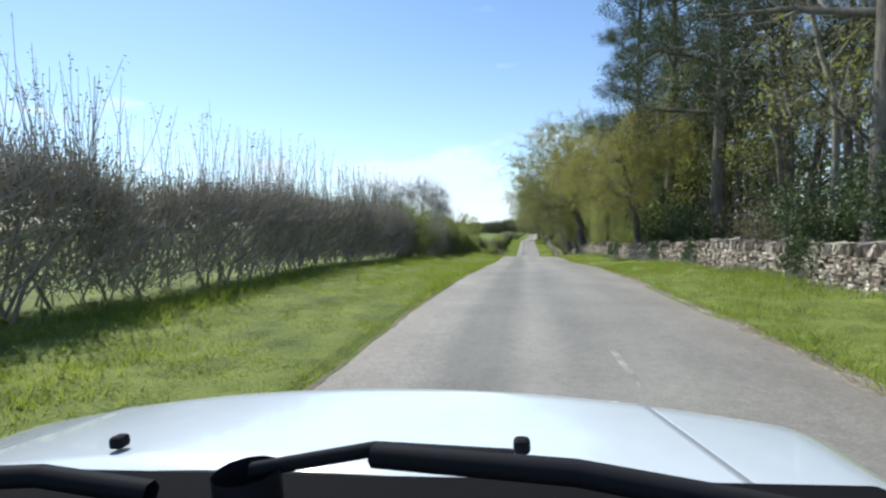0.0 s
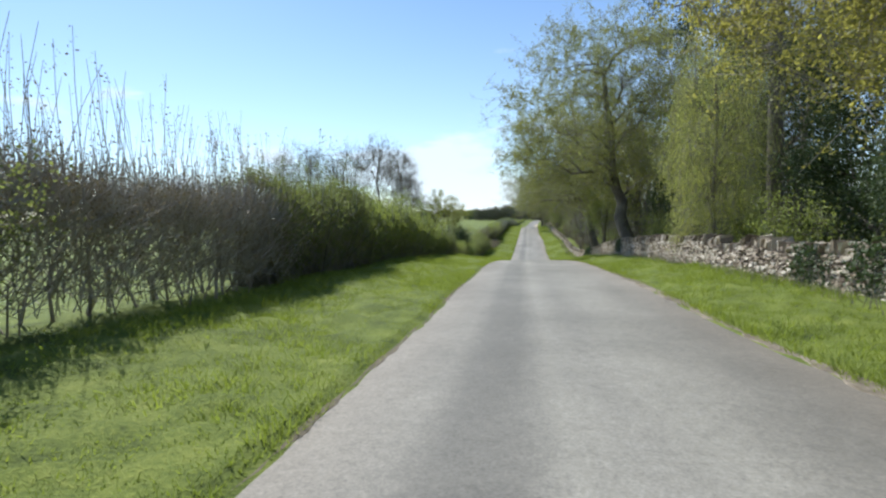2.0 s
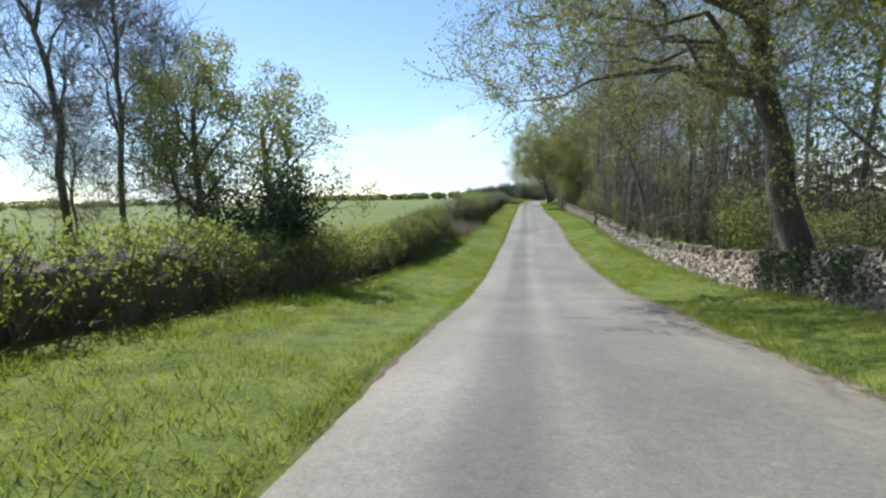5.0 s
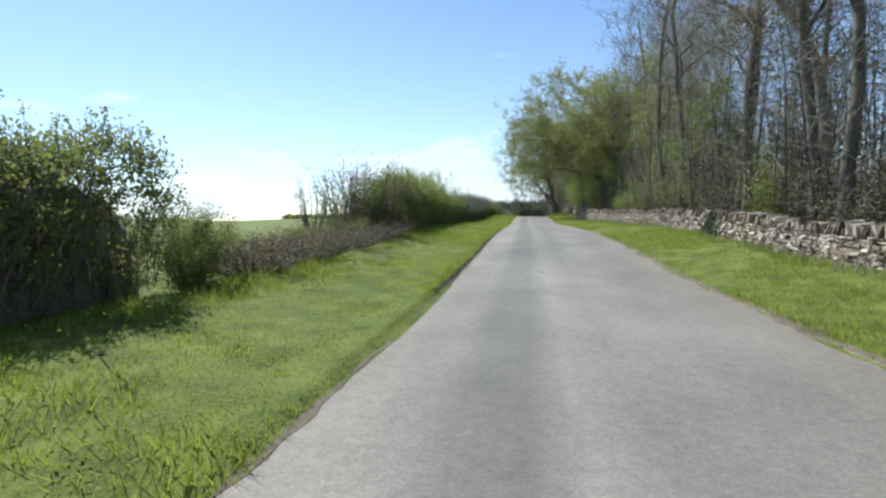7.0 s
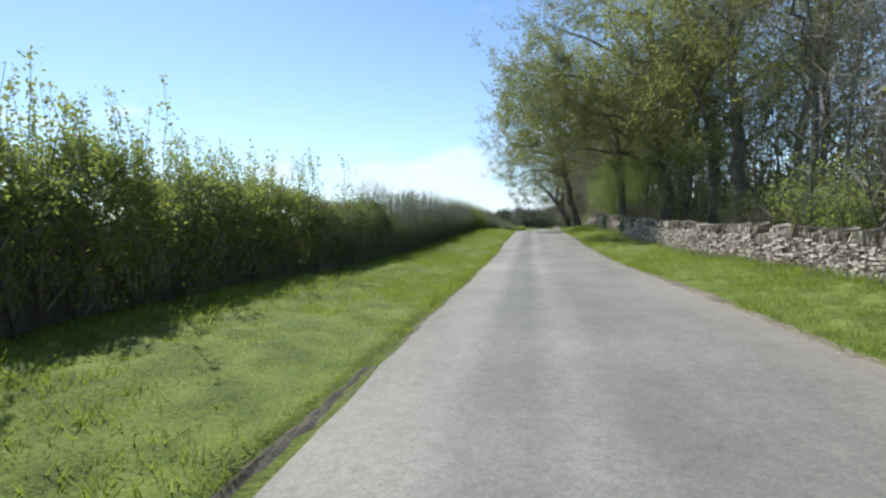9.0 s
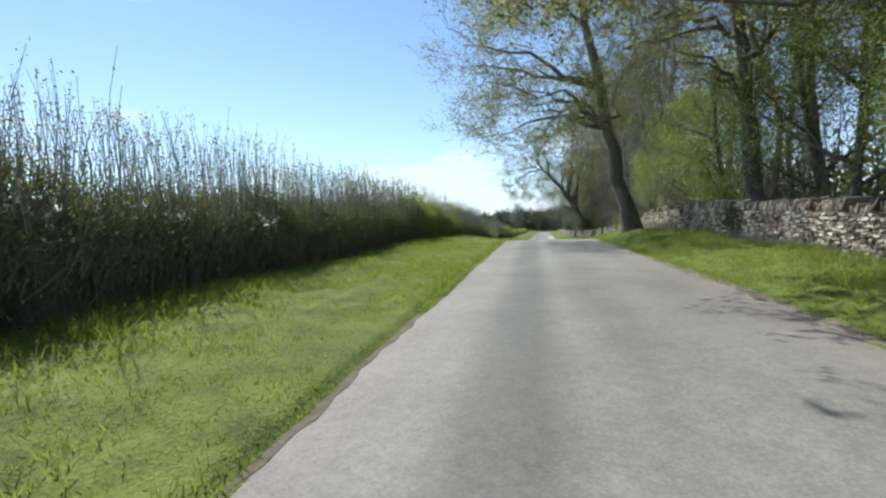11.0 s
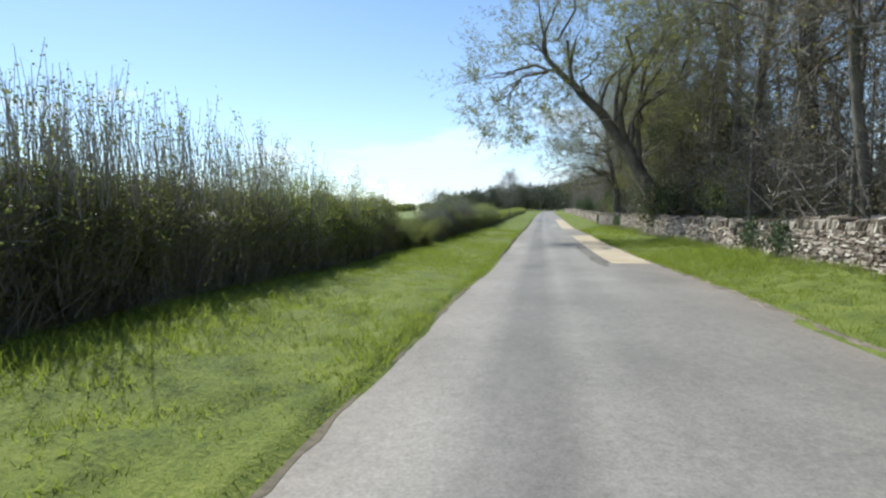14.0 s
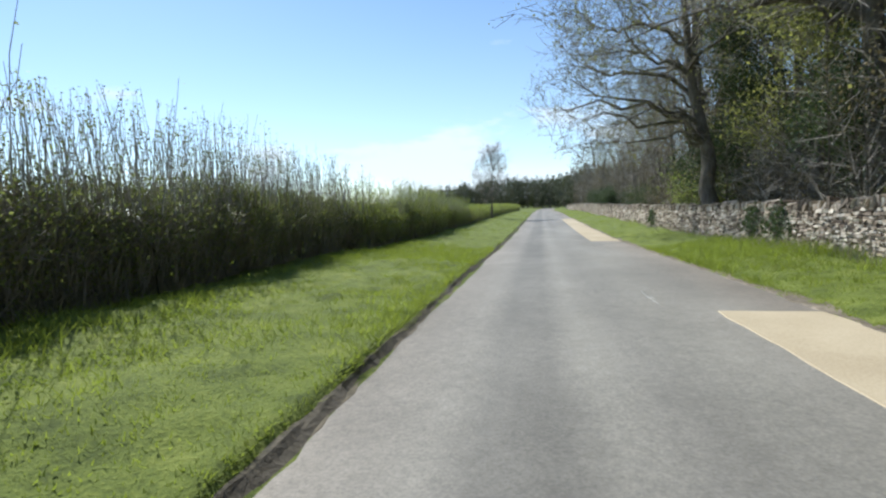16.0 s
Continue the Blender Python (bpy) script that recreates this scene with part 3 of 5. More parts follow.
def make_willow(seed):
    rng = np.random.default_rng(seed)
    lv, tips = crown_grow(rng, ((0, 0, 0), (0, 0.2, 3), (0.1, 0, 6), (0, 0, 9.5)), 0.24, [((0, 0, 6.6), (4.2, 4.2, 5.2))], (14, 90, 500, 2600), 0.15, (0.8, 1.7), 1.5)
    return tree("willow_tree", "light green tree with hanging leafy twigs", lv, tips, BARK, TWIG, LEAF_WILLOW, 7, 0.042, 0.2, seed, droop=np.array([0, 0, -1.0]))


kind_of("willow", lambda: make_willow(43))
kind_of("yew", lambda: make_leafy(44, 8, 0.25, LEAF_DARK, 125, 0.048, "dense dark evergreen tree behind the wall", 3.4, 0.05, (13, 6, 4), 0.06, "evergreen_tree", 0.32, (68, 45, 45)))
kind_of("pine", lambda: make_pine(45))
kind_of("fill", lambda: make_leafy(46, 9, 0.12, LEAF_BROWN, 8, 0.046, "half-bare understorey tree with brownish leaves", 3.4, 0, (10, 5, 4), 0.10, "understorey_tree", 0.45, twig=BARK))
kind_of("fill_green", lambda: make_leafy(47, 8, 0.12, LEAF_HEDGE, 18, 0.055, "understorey tree with olive-green leaves", 3.4, 0, (10, 5, 4), 0.08, "understorey_tree", 0.45, twig=BARK))
kind_of("field_bare", lambda: make_bare(51, 12.0, 0.12, 2.7, (17, 80, 460, 3200), base=0.58, deep=0.42, start=0.10, rise=0.55, crook=0.018, label="leafless field tree with upright twiggy crown"))
kind_of("field_vase", lambda: make_bare(53, 12.5, 0.15, 3.3, (22, 110, 560, 3600), base=0.60, deep=0.40, start=0.06, rise=0.75, crook=0.015, label="leafless vase-shaped field tree with many rising limbs"))


def make_ivy_clad():
    """A slim bare tree whose lower trunk is wrapped in dark ivy."""
    ob = make_bare(54, 11.5, 0.10, 1.7, (9, 40, 200, 800), base=0.66, deep=0.34, start=0.34, rise=0.4, crook=0.03, label="slim leafless field tree with ivy round its lower trunk")
    rng = np.random.default_rng(54)
    z = rng.uniform(0, 3.6, 3400)
    a, r_ = rng.uniform(0, 6.28, 3400), (0.42 - 0.07 * z) * rng.uniform(0.4, 1.0, 3400)
    C = np.stack([np.cos(a) * r_ - 0.02 * z, np.sin(a) * r_, z], 1)
    tagged(part("ivy_sleeve", quads("ivy_sleeve", *leaves(rng, C, 0.05), LEAF_DARK), ob, "dark ivy sleeve"), kind="stuff")
    return ob


kind_of("field_ivy", make_ivy_clad)
kind_of("field_round", lambda: make_leafy(52, 5, 0.14, LEAF_OAK, 16, 0.045, "round field tree in thin yellow-green leaf", 3.0, 0, (11, 6, 5), 0.25, spread=0.12))


def make_shrub(seed, height, leaf, per, label, name="shrub", stems=9, size=0.05, spread=0.2, wide=0.9):
    """Many stems from one root, twigs on them, leaves round the twigs."""
    rng = np.random.default_rng(seed)
    n = stems
    a, t = rng.uniform(0, 6.28, n), rng.uniform(0.1, 0.75, n)
    base = np.stack([np.cos(a), np.sin(a), 0 * a], 1) * 0.18
    d = np.stack([np.cos(a) * t * wide, np.sin(a) * t * wide, np.ones(n)], 1)
    hh = height * rng.uniform(0.65, 1.0, n)[:, None]
    u = np.linspace(0, 1, 5)
    P = base[:, None] + d[:, None] * (u[None, :, None] * hh[:, None]) + rng.normal(size=(n, 5, 3)) * 0.06 * u[None, :, None]
    R = 0.028 * (1 - 0.8 * u)[None] * np.ones((n, 1))
    stem = tubes(P, R, 4)
    m = n * 16
    i, x = rng.integers(0, n, m), rng.uniform(0.15, 1, m)
    j = np.minimum((x * 4).astype(int), 3)
    q = P[i, j] + (P[i, j + 1] - P[i, j]) * (x * 4 - j)[:, None]
    td = rng.normal(size=(m, 3)) * [1, 1, 0.5] + [0, 0, 0.45]
    td *= (rng.uniform(0.25, 0.6, m) * height / 2.6)[:, None] / np.linalg.norm(td, axis=1, keepdims=True)
    Q = q[:, None] + td[:, None] * np.linspace(0, 1, 3)[None, :, None] + rng.normal(size=(m, 3, 3)) * 0.03
    tw = tubes(Q, np.full((m, 1), 0.007) * np.array([[1, 0.7, 0.4]]), 3)
    ob = thing(name, label, "shrub", "shrubs by the road")
    tagged(part("stemwork", quads("stemwork", *stem, BARK), ob), kind="stuff")
    tagged(part("twigwork", quads("twigwork", *tw, TWIG), ob), kind="stuff")
    if per:
        C = np.repeat(Q[:, 1:].reshape(-1, 3), per, axis=0)
        C = C + rng.normal(size=C.shape) * spread
        C[:, 2] = np.maximum(C[:, 2], 0.03)
        tagged(part("foliage", quads("foliage", *leaves(rng, C, size), leaf), ob), kind="stuff")
    return ob


kind_of("shrub_leafy", lambda: make_shrub(61, 2.6, LEAF_HEDGE, 46, "leafy green hawthorn shrub on the verge", stems=12, size=0.024, spread=0.12))
kind_of("shrub_brown", lambda: make_shrub(62, 2.6, LEAF_BROWN, 2, "twiggy brown undergrowth behind the stone wall", "undergrowth", 11))
kind_of("shrub_fresh", lambda: make_shrub(63, 3.2, LEAF_FRESH, 9, "fresh light green shrub behind the stone wall", stems=10, size=0.055, spread=0.26))
kind_of("shrub_dark", lambda: make_shrub(64, 3.0, LEAF_DARK, 26, "dense dark evergreen bush", "evergreen_bush", 11, 0.055, 0.24))
kind_of("bramble", lambda: make_shrub(65, 1.3, LEAF_HEDGE, 30, "low spreading bramble bush", "bramble", 12, 0.025, 0.2, 2.0))
kind_of("shrub_twig", lambda: make_shrub(67, 2.7, LEAF_BROWN, 1, "leafless grey-brown thorn bush at the hedge end", "thorn_bush", 16, 0.03, 0.12))
kind_of("brush", lambda: make_shrub(66, 0.9, LEAF_BROWN, 2, "heap of grey-brown cut brushwood in the hedge gap", "brushwood", 34, 0.026, 0.16, 2.6))


# ---------------------------------------------------------------- hedges
def make_hedge(seed, length, height, width, leaf, per, shoots, shoot_h, label, twigs=170, bare=False, size=0.06, tops=0.3):
    """One stretch of hedge: a dense inside, twigs out of it all round, leaves on them, and upright shoots above."""
    rng = np.random.default_rng(seed)
    ob = thing("hedge", label, "hedge", "hedge along the verge")
    # dense inside, an uneven loaf closed at both ends
    ny, na = 54, 17
    y = np.linspace(-0.35, length + 0.35, ny)
    a = np.linspace(0, np.pi, na)
    Y, A = np.meshgrid(y, a, indexing="ij")
    lump = lambda q: 1 + 0.11 * np.sin(q * 1.05 + seed) * np.cos(q * 0.43 + 2 * seed) + 0.065 * np.sin(q * 2.4 + 3 * seed) + 0.04 * np.sin(q * 5.3 + seed)
    wob = lump(Y) + 0.10 * waves(Y * 1.9 + seed, A * 3.0) + 0.07 * waves(Y * 5.1, A * 7 + seed) + rng.normal(size=Y.shape) * 0.045
    close = np.clip(np.minimum(Y - y[0], y[-1] - Y) / 1.3, 0, 1) ** 0.6
    cx = -np.cos(A) * width / 2 * 0.46 * wob * close
    cz = np.clip(np.sin(A), 0, 1) ** 0.5 * height * 0.72 * wob * (0.35 + 0.65 * close)
    v = np.stack([cx, Y + rng.normal(size=Y.shape) * 0.04, cz], -1).reshape(-1, 3)
    i, j = np.meshgrid(np.arange(ny - 1), np.arange(na - 1), indexing="ij")
    q = (i * na + j).ravel()
    f = np.stack([q, q + na, q + na + 1, q + 1], 1)
    if not bare:
        part("inside", quads("inside", v, f, CORE, True), ob)
    # main stems in the foot of the hedge
    n = int(length * (9 if bare else 5))
    b = np.stack([rng.uniform(-0.35, 0.35, n) * width, rng.uniform(0, length, n), np.full(n, -0.08)], 1)
    u = np.linspace(0, 1, 4)
    tip = np.stack([rng.normal(0, 0.25, n) * width, rng.normal(0, 0.3, n), height * rng.uniform(0.7, 1.0, n)], 1)
    P = b[:, None] + tip[:, None] * u[None, :, None] + rng.normal(size=(n, 4, 3)) * (0.15 if bare else 0.07) * np.minimum(u * 2, 1)[None, :, None]
    tagged(part("stemwork", quads("stemwork", *tubes(P, (rng.uniform(0.010, 0.036, (n, 1)) if bare else 0.022) * (1 - 0.7 * u)[None] * np.ones((n, 1)), 3), TWIG if bare else BARK), ob), kind="stuff")
    # twigs out of the sides and the top
    m = int(twigs * length)
    ya = rng.uniform(-0.2, length + 0.2, m)
    hh = height * lump(ya)
    face = rng.random(m) < 0.58
    side = np.where(rng.random(m) < 0.8, 1.0, -1.0)
    top = np.arccos(rng.uniform(-0.9, 0.9, m))
    zs = rng.uniform(0.10, 1.0, m) ** 0.85 if bare else rng.uniform(0.04, 1.0, m)
    q = np.where(face[:, None],
                 np.stack([side * width / 2 * 0.76 * np.sqrt(np.clip(1 - zs**4, 0.05, 1)) * (rng.uniform(-0.6, 1.0, m) if bare else rng.uniform(0.5, 1.0, m)), ya, zs * hh * 0.84], 1),
                 np.stack([-np.cos(top) * width / 2 * 0.76, ya, np.sin(top) ** 0.5 * hh * 0.84], 1))
    d = np.where(face[:, None], np.stack([side * 0.9, rng.normal(0, 0.5, m), np.full(m, 0.45)], 1), np.stack([-np.cos(top) * 0.6, rng.normal(0, 0.5, m), 0.3 + np.sin(top)], 1))
    if bare:
        d = np.where(face[:, None], d * [0.7, 1.0, 1] + [0, 0, 0.5], d) + rng.normal(size=(m, 3)) * 0.35
    foot = face & (zs < 0.5) & (not bare)
    d = np.where(foot[:, None], d * [0.35, 0.5, 1] + [0, 0, 0.9], d)
    d = d + rng.normal(size=(m, 3)) * 0.35
    d *= (rng.uniform(0.16, 0.46, m) * (1.9 if bare else 1.0) * np.where(foot, 1.3, 1.0))[:, None] / np.linalg.norm(d, axis=1, keepdims=True)
    Q = q[:, None] + d[:, None] * np.linspace(0, 1, 2)[None, :, None]
    tagged(part("twigwork", quads("twigwork", *ribbons(Q, np.full((m, 1), 0.0065) * np.array([[1, 0.4]])), TWIG_PALE if bare else TWIG), ob), kind="stuff")
    keep = (~face) | (zs > 0.6) | (rng.random(m) < 0.75)
    ends = [np.repeat(np.concatenate([Q[keep, 1], (Q[keep, 0] + Q[keep, 1]) / 2]), per, axis=0)] if per else []
    # upright shoots
    k = int(shoots * length)
    if k:
        clump = (waves(np.arange(40) * 1.7 + seed, np.arange(40) * 0.3) + 1.6)
        y0 = rng.choice(np.linspace(0, length, 40), k, p=clump / clump.sum()) + rng.normal(0, 0.1, k)
        p0 = np.stack([rng.normal(0, 0.22, k) * width, y0, height * 0.72 * lump(y0)], 1)
        ln = shoot_h * rng.uniform(0.40, 1.0, k) ** 1.3 + height * 0.25
        d = np.stack([rng.normal(0, 0.11, k), rng.normal(0, 0.11, k), np.ones(k)], 1) * ln[:, None]
        u = np.linspace(0, 1, 4)
        S = p0[:, None] + d[:, None] * u[None, :, None] + rng.normal(size=(k, 4, 3)) * 0.035 * u[None, :, None]
        tagged(part("shoot_fringe", quads("shoot_fringe", *tubes(S, np.full((k, 1), 0.0078) * (1 - 0.6 * u)[None], 3), TWIG_PALE), ob), kind="stuff")
        if tops:
            c = max(int(tops * 8), 1)
            x = rng.uniform(0.35, 1.0, (k, c)) ** 0.7
            seg = np.minimum((x * 3).astype(int), 2)
            r_ = np.arange(k)[:, None]
            C = S[r_, seg] + (S[r_, seg + 1] - S[r_, seg]) * (x * 3 - seg)[..., None]
            ends.append(C.reshape(-1, 3))
        some = S[rng.random(k) < 0.4]
        x = rng.uniform(0.55, 1.02, (len(some), 9, 1))
        ends.append((some[:, None, 2] + (some[:, None, 3] - some[:, None, 2]) * x).reshape(-1, 3))
    if ends:
        C = np.concatenate(ends)
        C = C + rng.normal(size=C.shape) * 0.05
        C[:, 2] = np.maximum(C[:, 2], 0.02)
        tagged(part("foliage", quads("foliage", *leaves(rng, C, size), leaf), ob), kind="stuff")
    return ob


HL = 6.0
HEDGES = {
    "bare": dict(height=1.95, width=2.0, leaf=LEAF_BROWN, per=1, shoots=34, shoot_h=1.75, label="leafless brown roadside hedge with tall thin shoots", twigs=1150, bare=True, tops=0.1, size=0.02),
    "dense": dict(height=2.5, width=2.5, leaf=LEAF_HEDGE, per=5, shoots=10, shoot_h=0.9, label="dense dark green roadside hedge with a few shoots", tops=2.0, twigs=520, size=0.027),
    "leafy": dict(height=2.5, width=2.5, leaf=LEAF_TOP, per=5, shoots=22, shoot_h=0.85, label="thick roadside hedge with fresh green leafy top", tops=3.5, twigs=520, size=0.031),
    "shooty": dict(height=1.75, width=2.3, leaf=LEAF_HEDGE, per=3, shoots=92, shoot_h=1.25, label="roadside hedge with a fringe of pale upright shoots", tops=0.35, size=0.021, twigs=620),
    "tuft": dict(height=1.95, width=2.4, leaf=LEAF_TOP, per=4, shoots=64, shoot_h=1.1, label="roadside hedge with yellow-green tufted top", tops=1.1, size=0.026, twigs=560),
    "round": dict(height=2.05, width=2.5, leaf=LEAF_HEDGE, per=5, shoots=5, shoot_h=0.45, label="rounded dark leafy hedge at the field gap", tops=2.6, twigs=520, size=0.028),
    "low": dict(height=1.35, width=1.9, leaf=LEAF_TOP, per=4, shoots=3, shoot_h=0.35, label="lower trimmed hedge along the field", tops=1.0, twigs=120, size=0.036),
}
for key, spec in HEDGES.items():
    for v_ in (0, 1):
        kind_of(key + str(v_), (lambda spec=spec, seed=70 + 7 * len(LIB): make_hedge(seed, HL, **spec)))


def set_hedge(kind, s, off, turned, size=1.0, up=0.0):
    rise, bend = slope_at(s + HL / 2)
    p = spot(s, off, up - 0.05)
    m = pose(*p, rise, 0, bend)
    if turned:
        m = m @ pose(0, HL, 0, 0, 0, 180)
    m = m @ Matrix.Diagonal((size, 1.04, size, 1))
    make, first = LIB[kind]
    if first is None:
        ob = make()
        LIB[kind] = (make, ob)
    else:
        ob = copy_thing(first, Matrix())
    ob.matrix_basis = m
    return ob


# ---------------------------------------------------------------- ground, road
def sheet(name, rows, cols, height, mats, smooth=True, drift=True):
    S, O = np.meshgrid(rows, cols, indexing="ij")
    v = np.stack([road_x(S) * drift + O, S, height(O, S)], -1).reshape(-1, 3)
    i, j = np.meshgrid(np.arange(len(rows) - 1), np.arange(len(cols) - 1), indexing="ij")
    q = (i * len(cols) + j).ravel()
    f = np.stack([q, q + 1, q + len(cols) + 1, q + len(cols)], 1)
    return quads(name, v, f, mats, smooth), S, O


near = np.concatenate([np.arange(-60, -4, 1.0), np.arange(-4, 236, 0.22), np.arange(236, 340, 1.0), np.arange(340, 700, 12.0), np.array([700, 900, 1200, 1700, 2400, 3400])])
cols = np.concatenate([[-3000, -1500, -700, -350, -200, -130, -90, -60, -40, -28, -20, -15, -12], np.arange(-10, -7, 0.5), np.arange(-7, -2.5, 0.16), [-2.46, -2.40, -2.34, -2.2, -2.0],
                       [2.0, 2.2, 2.36, 2.46], np.arange(2.56, 5.8, 0.16), np.arange(6, 10.5, 0.5), [12, 15, 20, 28, 40, 60, 90, 130, 200, 350, 700, 1500, 3000]])


def tussocks(off, s):
    """The land with the small lumps of uncut grass on the verges."""
    rng = np.random.default_rng(4)
    verge = np.clip((np.abs(off) - 2.5) / 0.3, 0, 1) * (np.abs(off) < 7)
    lumps = rng.normal(size=off.shape) * (0.55 + 0.45 * np.clip(waves(off * 1.3, s * 0.9), -1, 1))
    return ground_z(off, s) + verge * 0.036 * lumps


me, _, _ = sheet("ground", near, cols, tussocks, TURF)
tagged(new("ground", me), "bright green grass verge and fields", "ground", kind="structure")


def ragged(s, seed):
    return 0.07 * np.sin(s * 0.9 + seed) + 0.05 * np.sin(s * 2.7 + 2 * seed) + 0.03 * np.sin(s * 7.1 + seed)


rows = np.arange(-60, 420, 0.5)
lanes = np.array([-1, -0.9, -0.6, -0.3, 0, 0.3, 0.6, 0.9, 1.0])
S, U = np.meshgrid(rows, lanes, indexing="ij")
O = U * (HALF + np.where(U < 0, ragged(S, 1), ragged(S, 4)) * (np.abs(U) == 1)) + np.maximum(U, 0) * widen(S)
Z = road_z(S) + 0.03 * (1 - (O / HALF) ** 2) + 0.006 * waves(O * 2, S * 0.8)
nl = len(lanes)
i, j = np.meshgrid(np.arange(len(rows) - 1), np.arange(nl - 1), indexing="ij")
q = (i * nl + j).ravel()
me = quads("road", np.stack([road_x(S) + O, S, Z], -1).reshape(-1, 3), np.stack([q, q + 1, q + nl + 1, q + nl], 1), ASPHALT, True)
uv = me.uv_layers.new(name="UVMap")
flat_uv = np.stack([(O + 2.4) / 4.8, S], -1).reshape(-1, 2)
loop_v = np.empty(len(me.loops), np.int32)
me.loops.foreach_get("vertex_index", loop_v)
uv.data.foreach_set("uv", flat_uv[loop_v].astype(np.float32).ravel())
tagged(new("road", me), "worn grey asphalt country road with faint wheel tracks", "road", kind="structure")


def road_top(off, s):
    return road_z(s) + 0.03 * (1 - (off / HALF) ** 2) + 0.006 * waves(off * 2, s * 0.8)


def strip(name, s0, s1, a, b, mat, lift, label, category, step=0.4, rough=0.03, seed=0.0, ends=0.0, wind=0.0):
    """A thin layer on the road between two ragged lines, with its own edge."""
    r = np.linspace(s0, s1, max(int((s1 - s0) / step), 2) + 1)
    fade = np.clip(np.minimum(r - s0, s1 - r) / max(ends, 1e-3), 0.05, 1) if ends else np.ones_like(r)
    mid = (a + b) / 2 + wind * (np.sin(r * 2.3 + seed) + 0.5 * np.sin(r * 7.7 + seed) + 0.3 * np.sin(r * 19 + seed))
    if b > 2.5:
        mid = mid + widen(r)
    a, b = a - (a + b) / 2 + mid, b - (a + b) / 2 + mid
    lo = mid + (a - mid) * fade + rough * np.sin(r * 3.1 + seed) + rough * np.sin(r * 8.7 + seed)
    hi = mid + (b - mid) * fade + rough * np.sin(r * 2.7 + seed + 2) + rough * np.sin(r * 9.9 + seed)
    lip = np.minimum(0.02, np.abs(hi - lo) * 0.3)
    c = np.stack([lo, lo + lip, (lo + hi) / 2, hi - lip, hi], 1)
    Sx = np.repeat(r[:, None], 5, 1)
    zt = road_top(c, Sx) + np.array([-0.01, lift, lift, lift, -0.01])[None]
    v = np.stack([road_x(Sx) + c, Sx, zt], -1).reshape(-1, 3)
    i, j = np.meshgrid(np.arange(len(r) - 1), np.arange(4), indexing="ij")
    q = (i * 5 + j).ravel()
    return tagged(new(name, quads(name, v, np.stack([q, q + 1, q + 6, q + 5], 1), mat, False)), label, category, kind="structure")


strip("road_patch", 198.4, 216.9, 1.27, 2.49, PALE, 0.008, "pale new surfacing along the road's edge", "road patch", rough=0.012)
strip("road_patch", 231.5, 262.0, 1.27, 2.49, PALE, 0.008, "pale new surfacing along the road's edge", "road patch", rough=0.012, seed=2)
strip("road_patch", 197.2, 208.0, 0.78, 1.26, OLD_TAR, 0.004, "dark coarse old asphalt beside the pale surfacing", "road patch", 0.12, 0.022, 1.0, 1.5)
strip("road_marking", 197.8, 206.6, 0.57, 0.73, PAINT, 0.005, "worn blotchy white paint along the road's middle", "road marking", 0.07, 0.034, ends=1.4)
for s0, o in ((194.6, 0.70), (195.2, 0.74), (192.8, 0.72)):
    strip("road_marking", s0, s0 + 0.16, o - 0.045, o + 0.045, PAINT, 0.005, "small chip of white road paint", "road marking", 0.04, 0.008, s0)
strip("road_marking", 54.0, 62.0, -0.70, -0.64, PAINT, 0.005, "worn white centre line", "road marking", 0.3, 0.012, ends=0.5)
for s0, s1, o in ((4.2, 5.6, 0.42), (168.4, 170.4, 0.95), (217.2, 218.4, 0.72), (171.6, 172.6, 1.0), (159.8, 160.9, 0.80)):
    strip("road_marking", s0, s1, o - 0.05, o + 0.05, PAINT, 0.005, "worn white centre dash on the road", "road marking", 0.2, 0.012, ends=0.25)
for s0, s1, o in ((101.4, 102.4, 0.12), (103.0, 104.2, 0.60)):
    strip("road_crack", s0, s1, o - 0.006, o + 0.006, CRACK, 0.004, "thin dark crack along the worn road", "road crack", 0.07, 0.002, s0 * 3, 0.4, 0.012)
for s0, o in ((100.4, -0.47), (102.3, 0.07), (109.7, -0.03), (114.6, -0.01)):
    strip("pothole", s0, s0 + 0.45, o - 0.07, o + 0.07, CRACK, 0.004, "small dark pothole in the asphalt", "pothole", 0.1, 0.03, s0, 0.3)


strip("road_edge", -40, 330, 2.24, 2.56, SOIL, 0.012, "crumbling gritty earth edge of the road", "road edge", 0.2, 0.04, 2.9, 0.5)
strip("road_edge", -40, 330, -2.38, -2.25, DIRT, 0.004, "dark gritty dirt along the road's edge", "road edge", 0.2, 0.022, 0.7, 0.5)

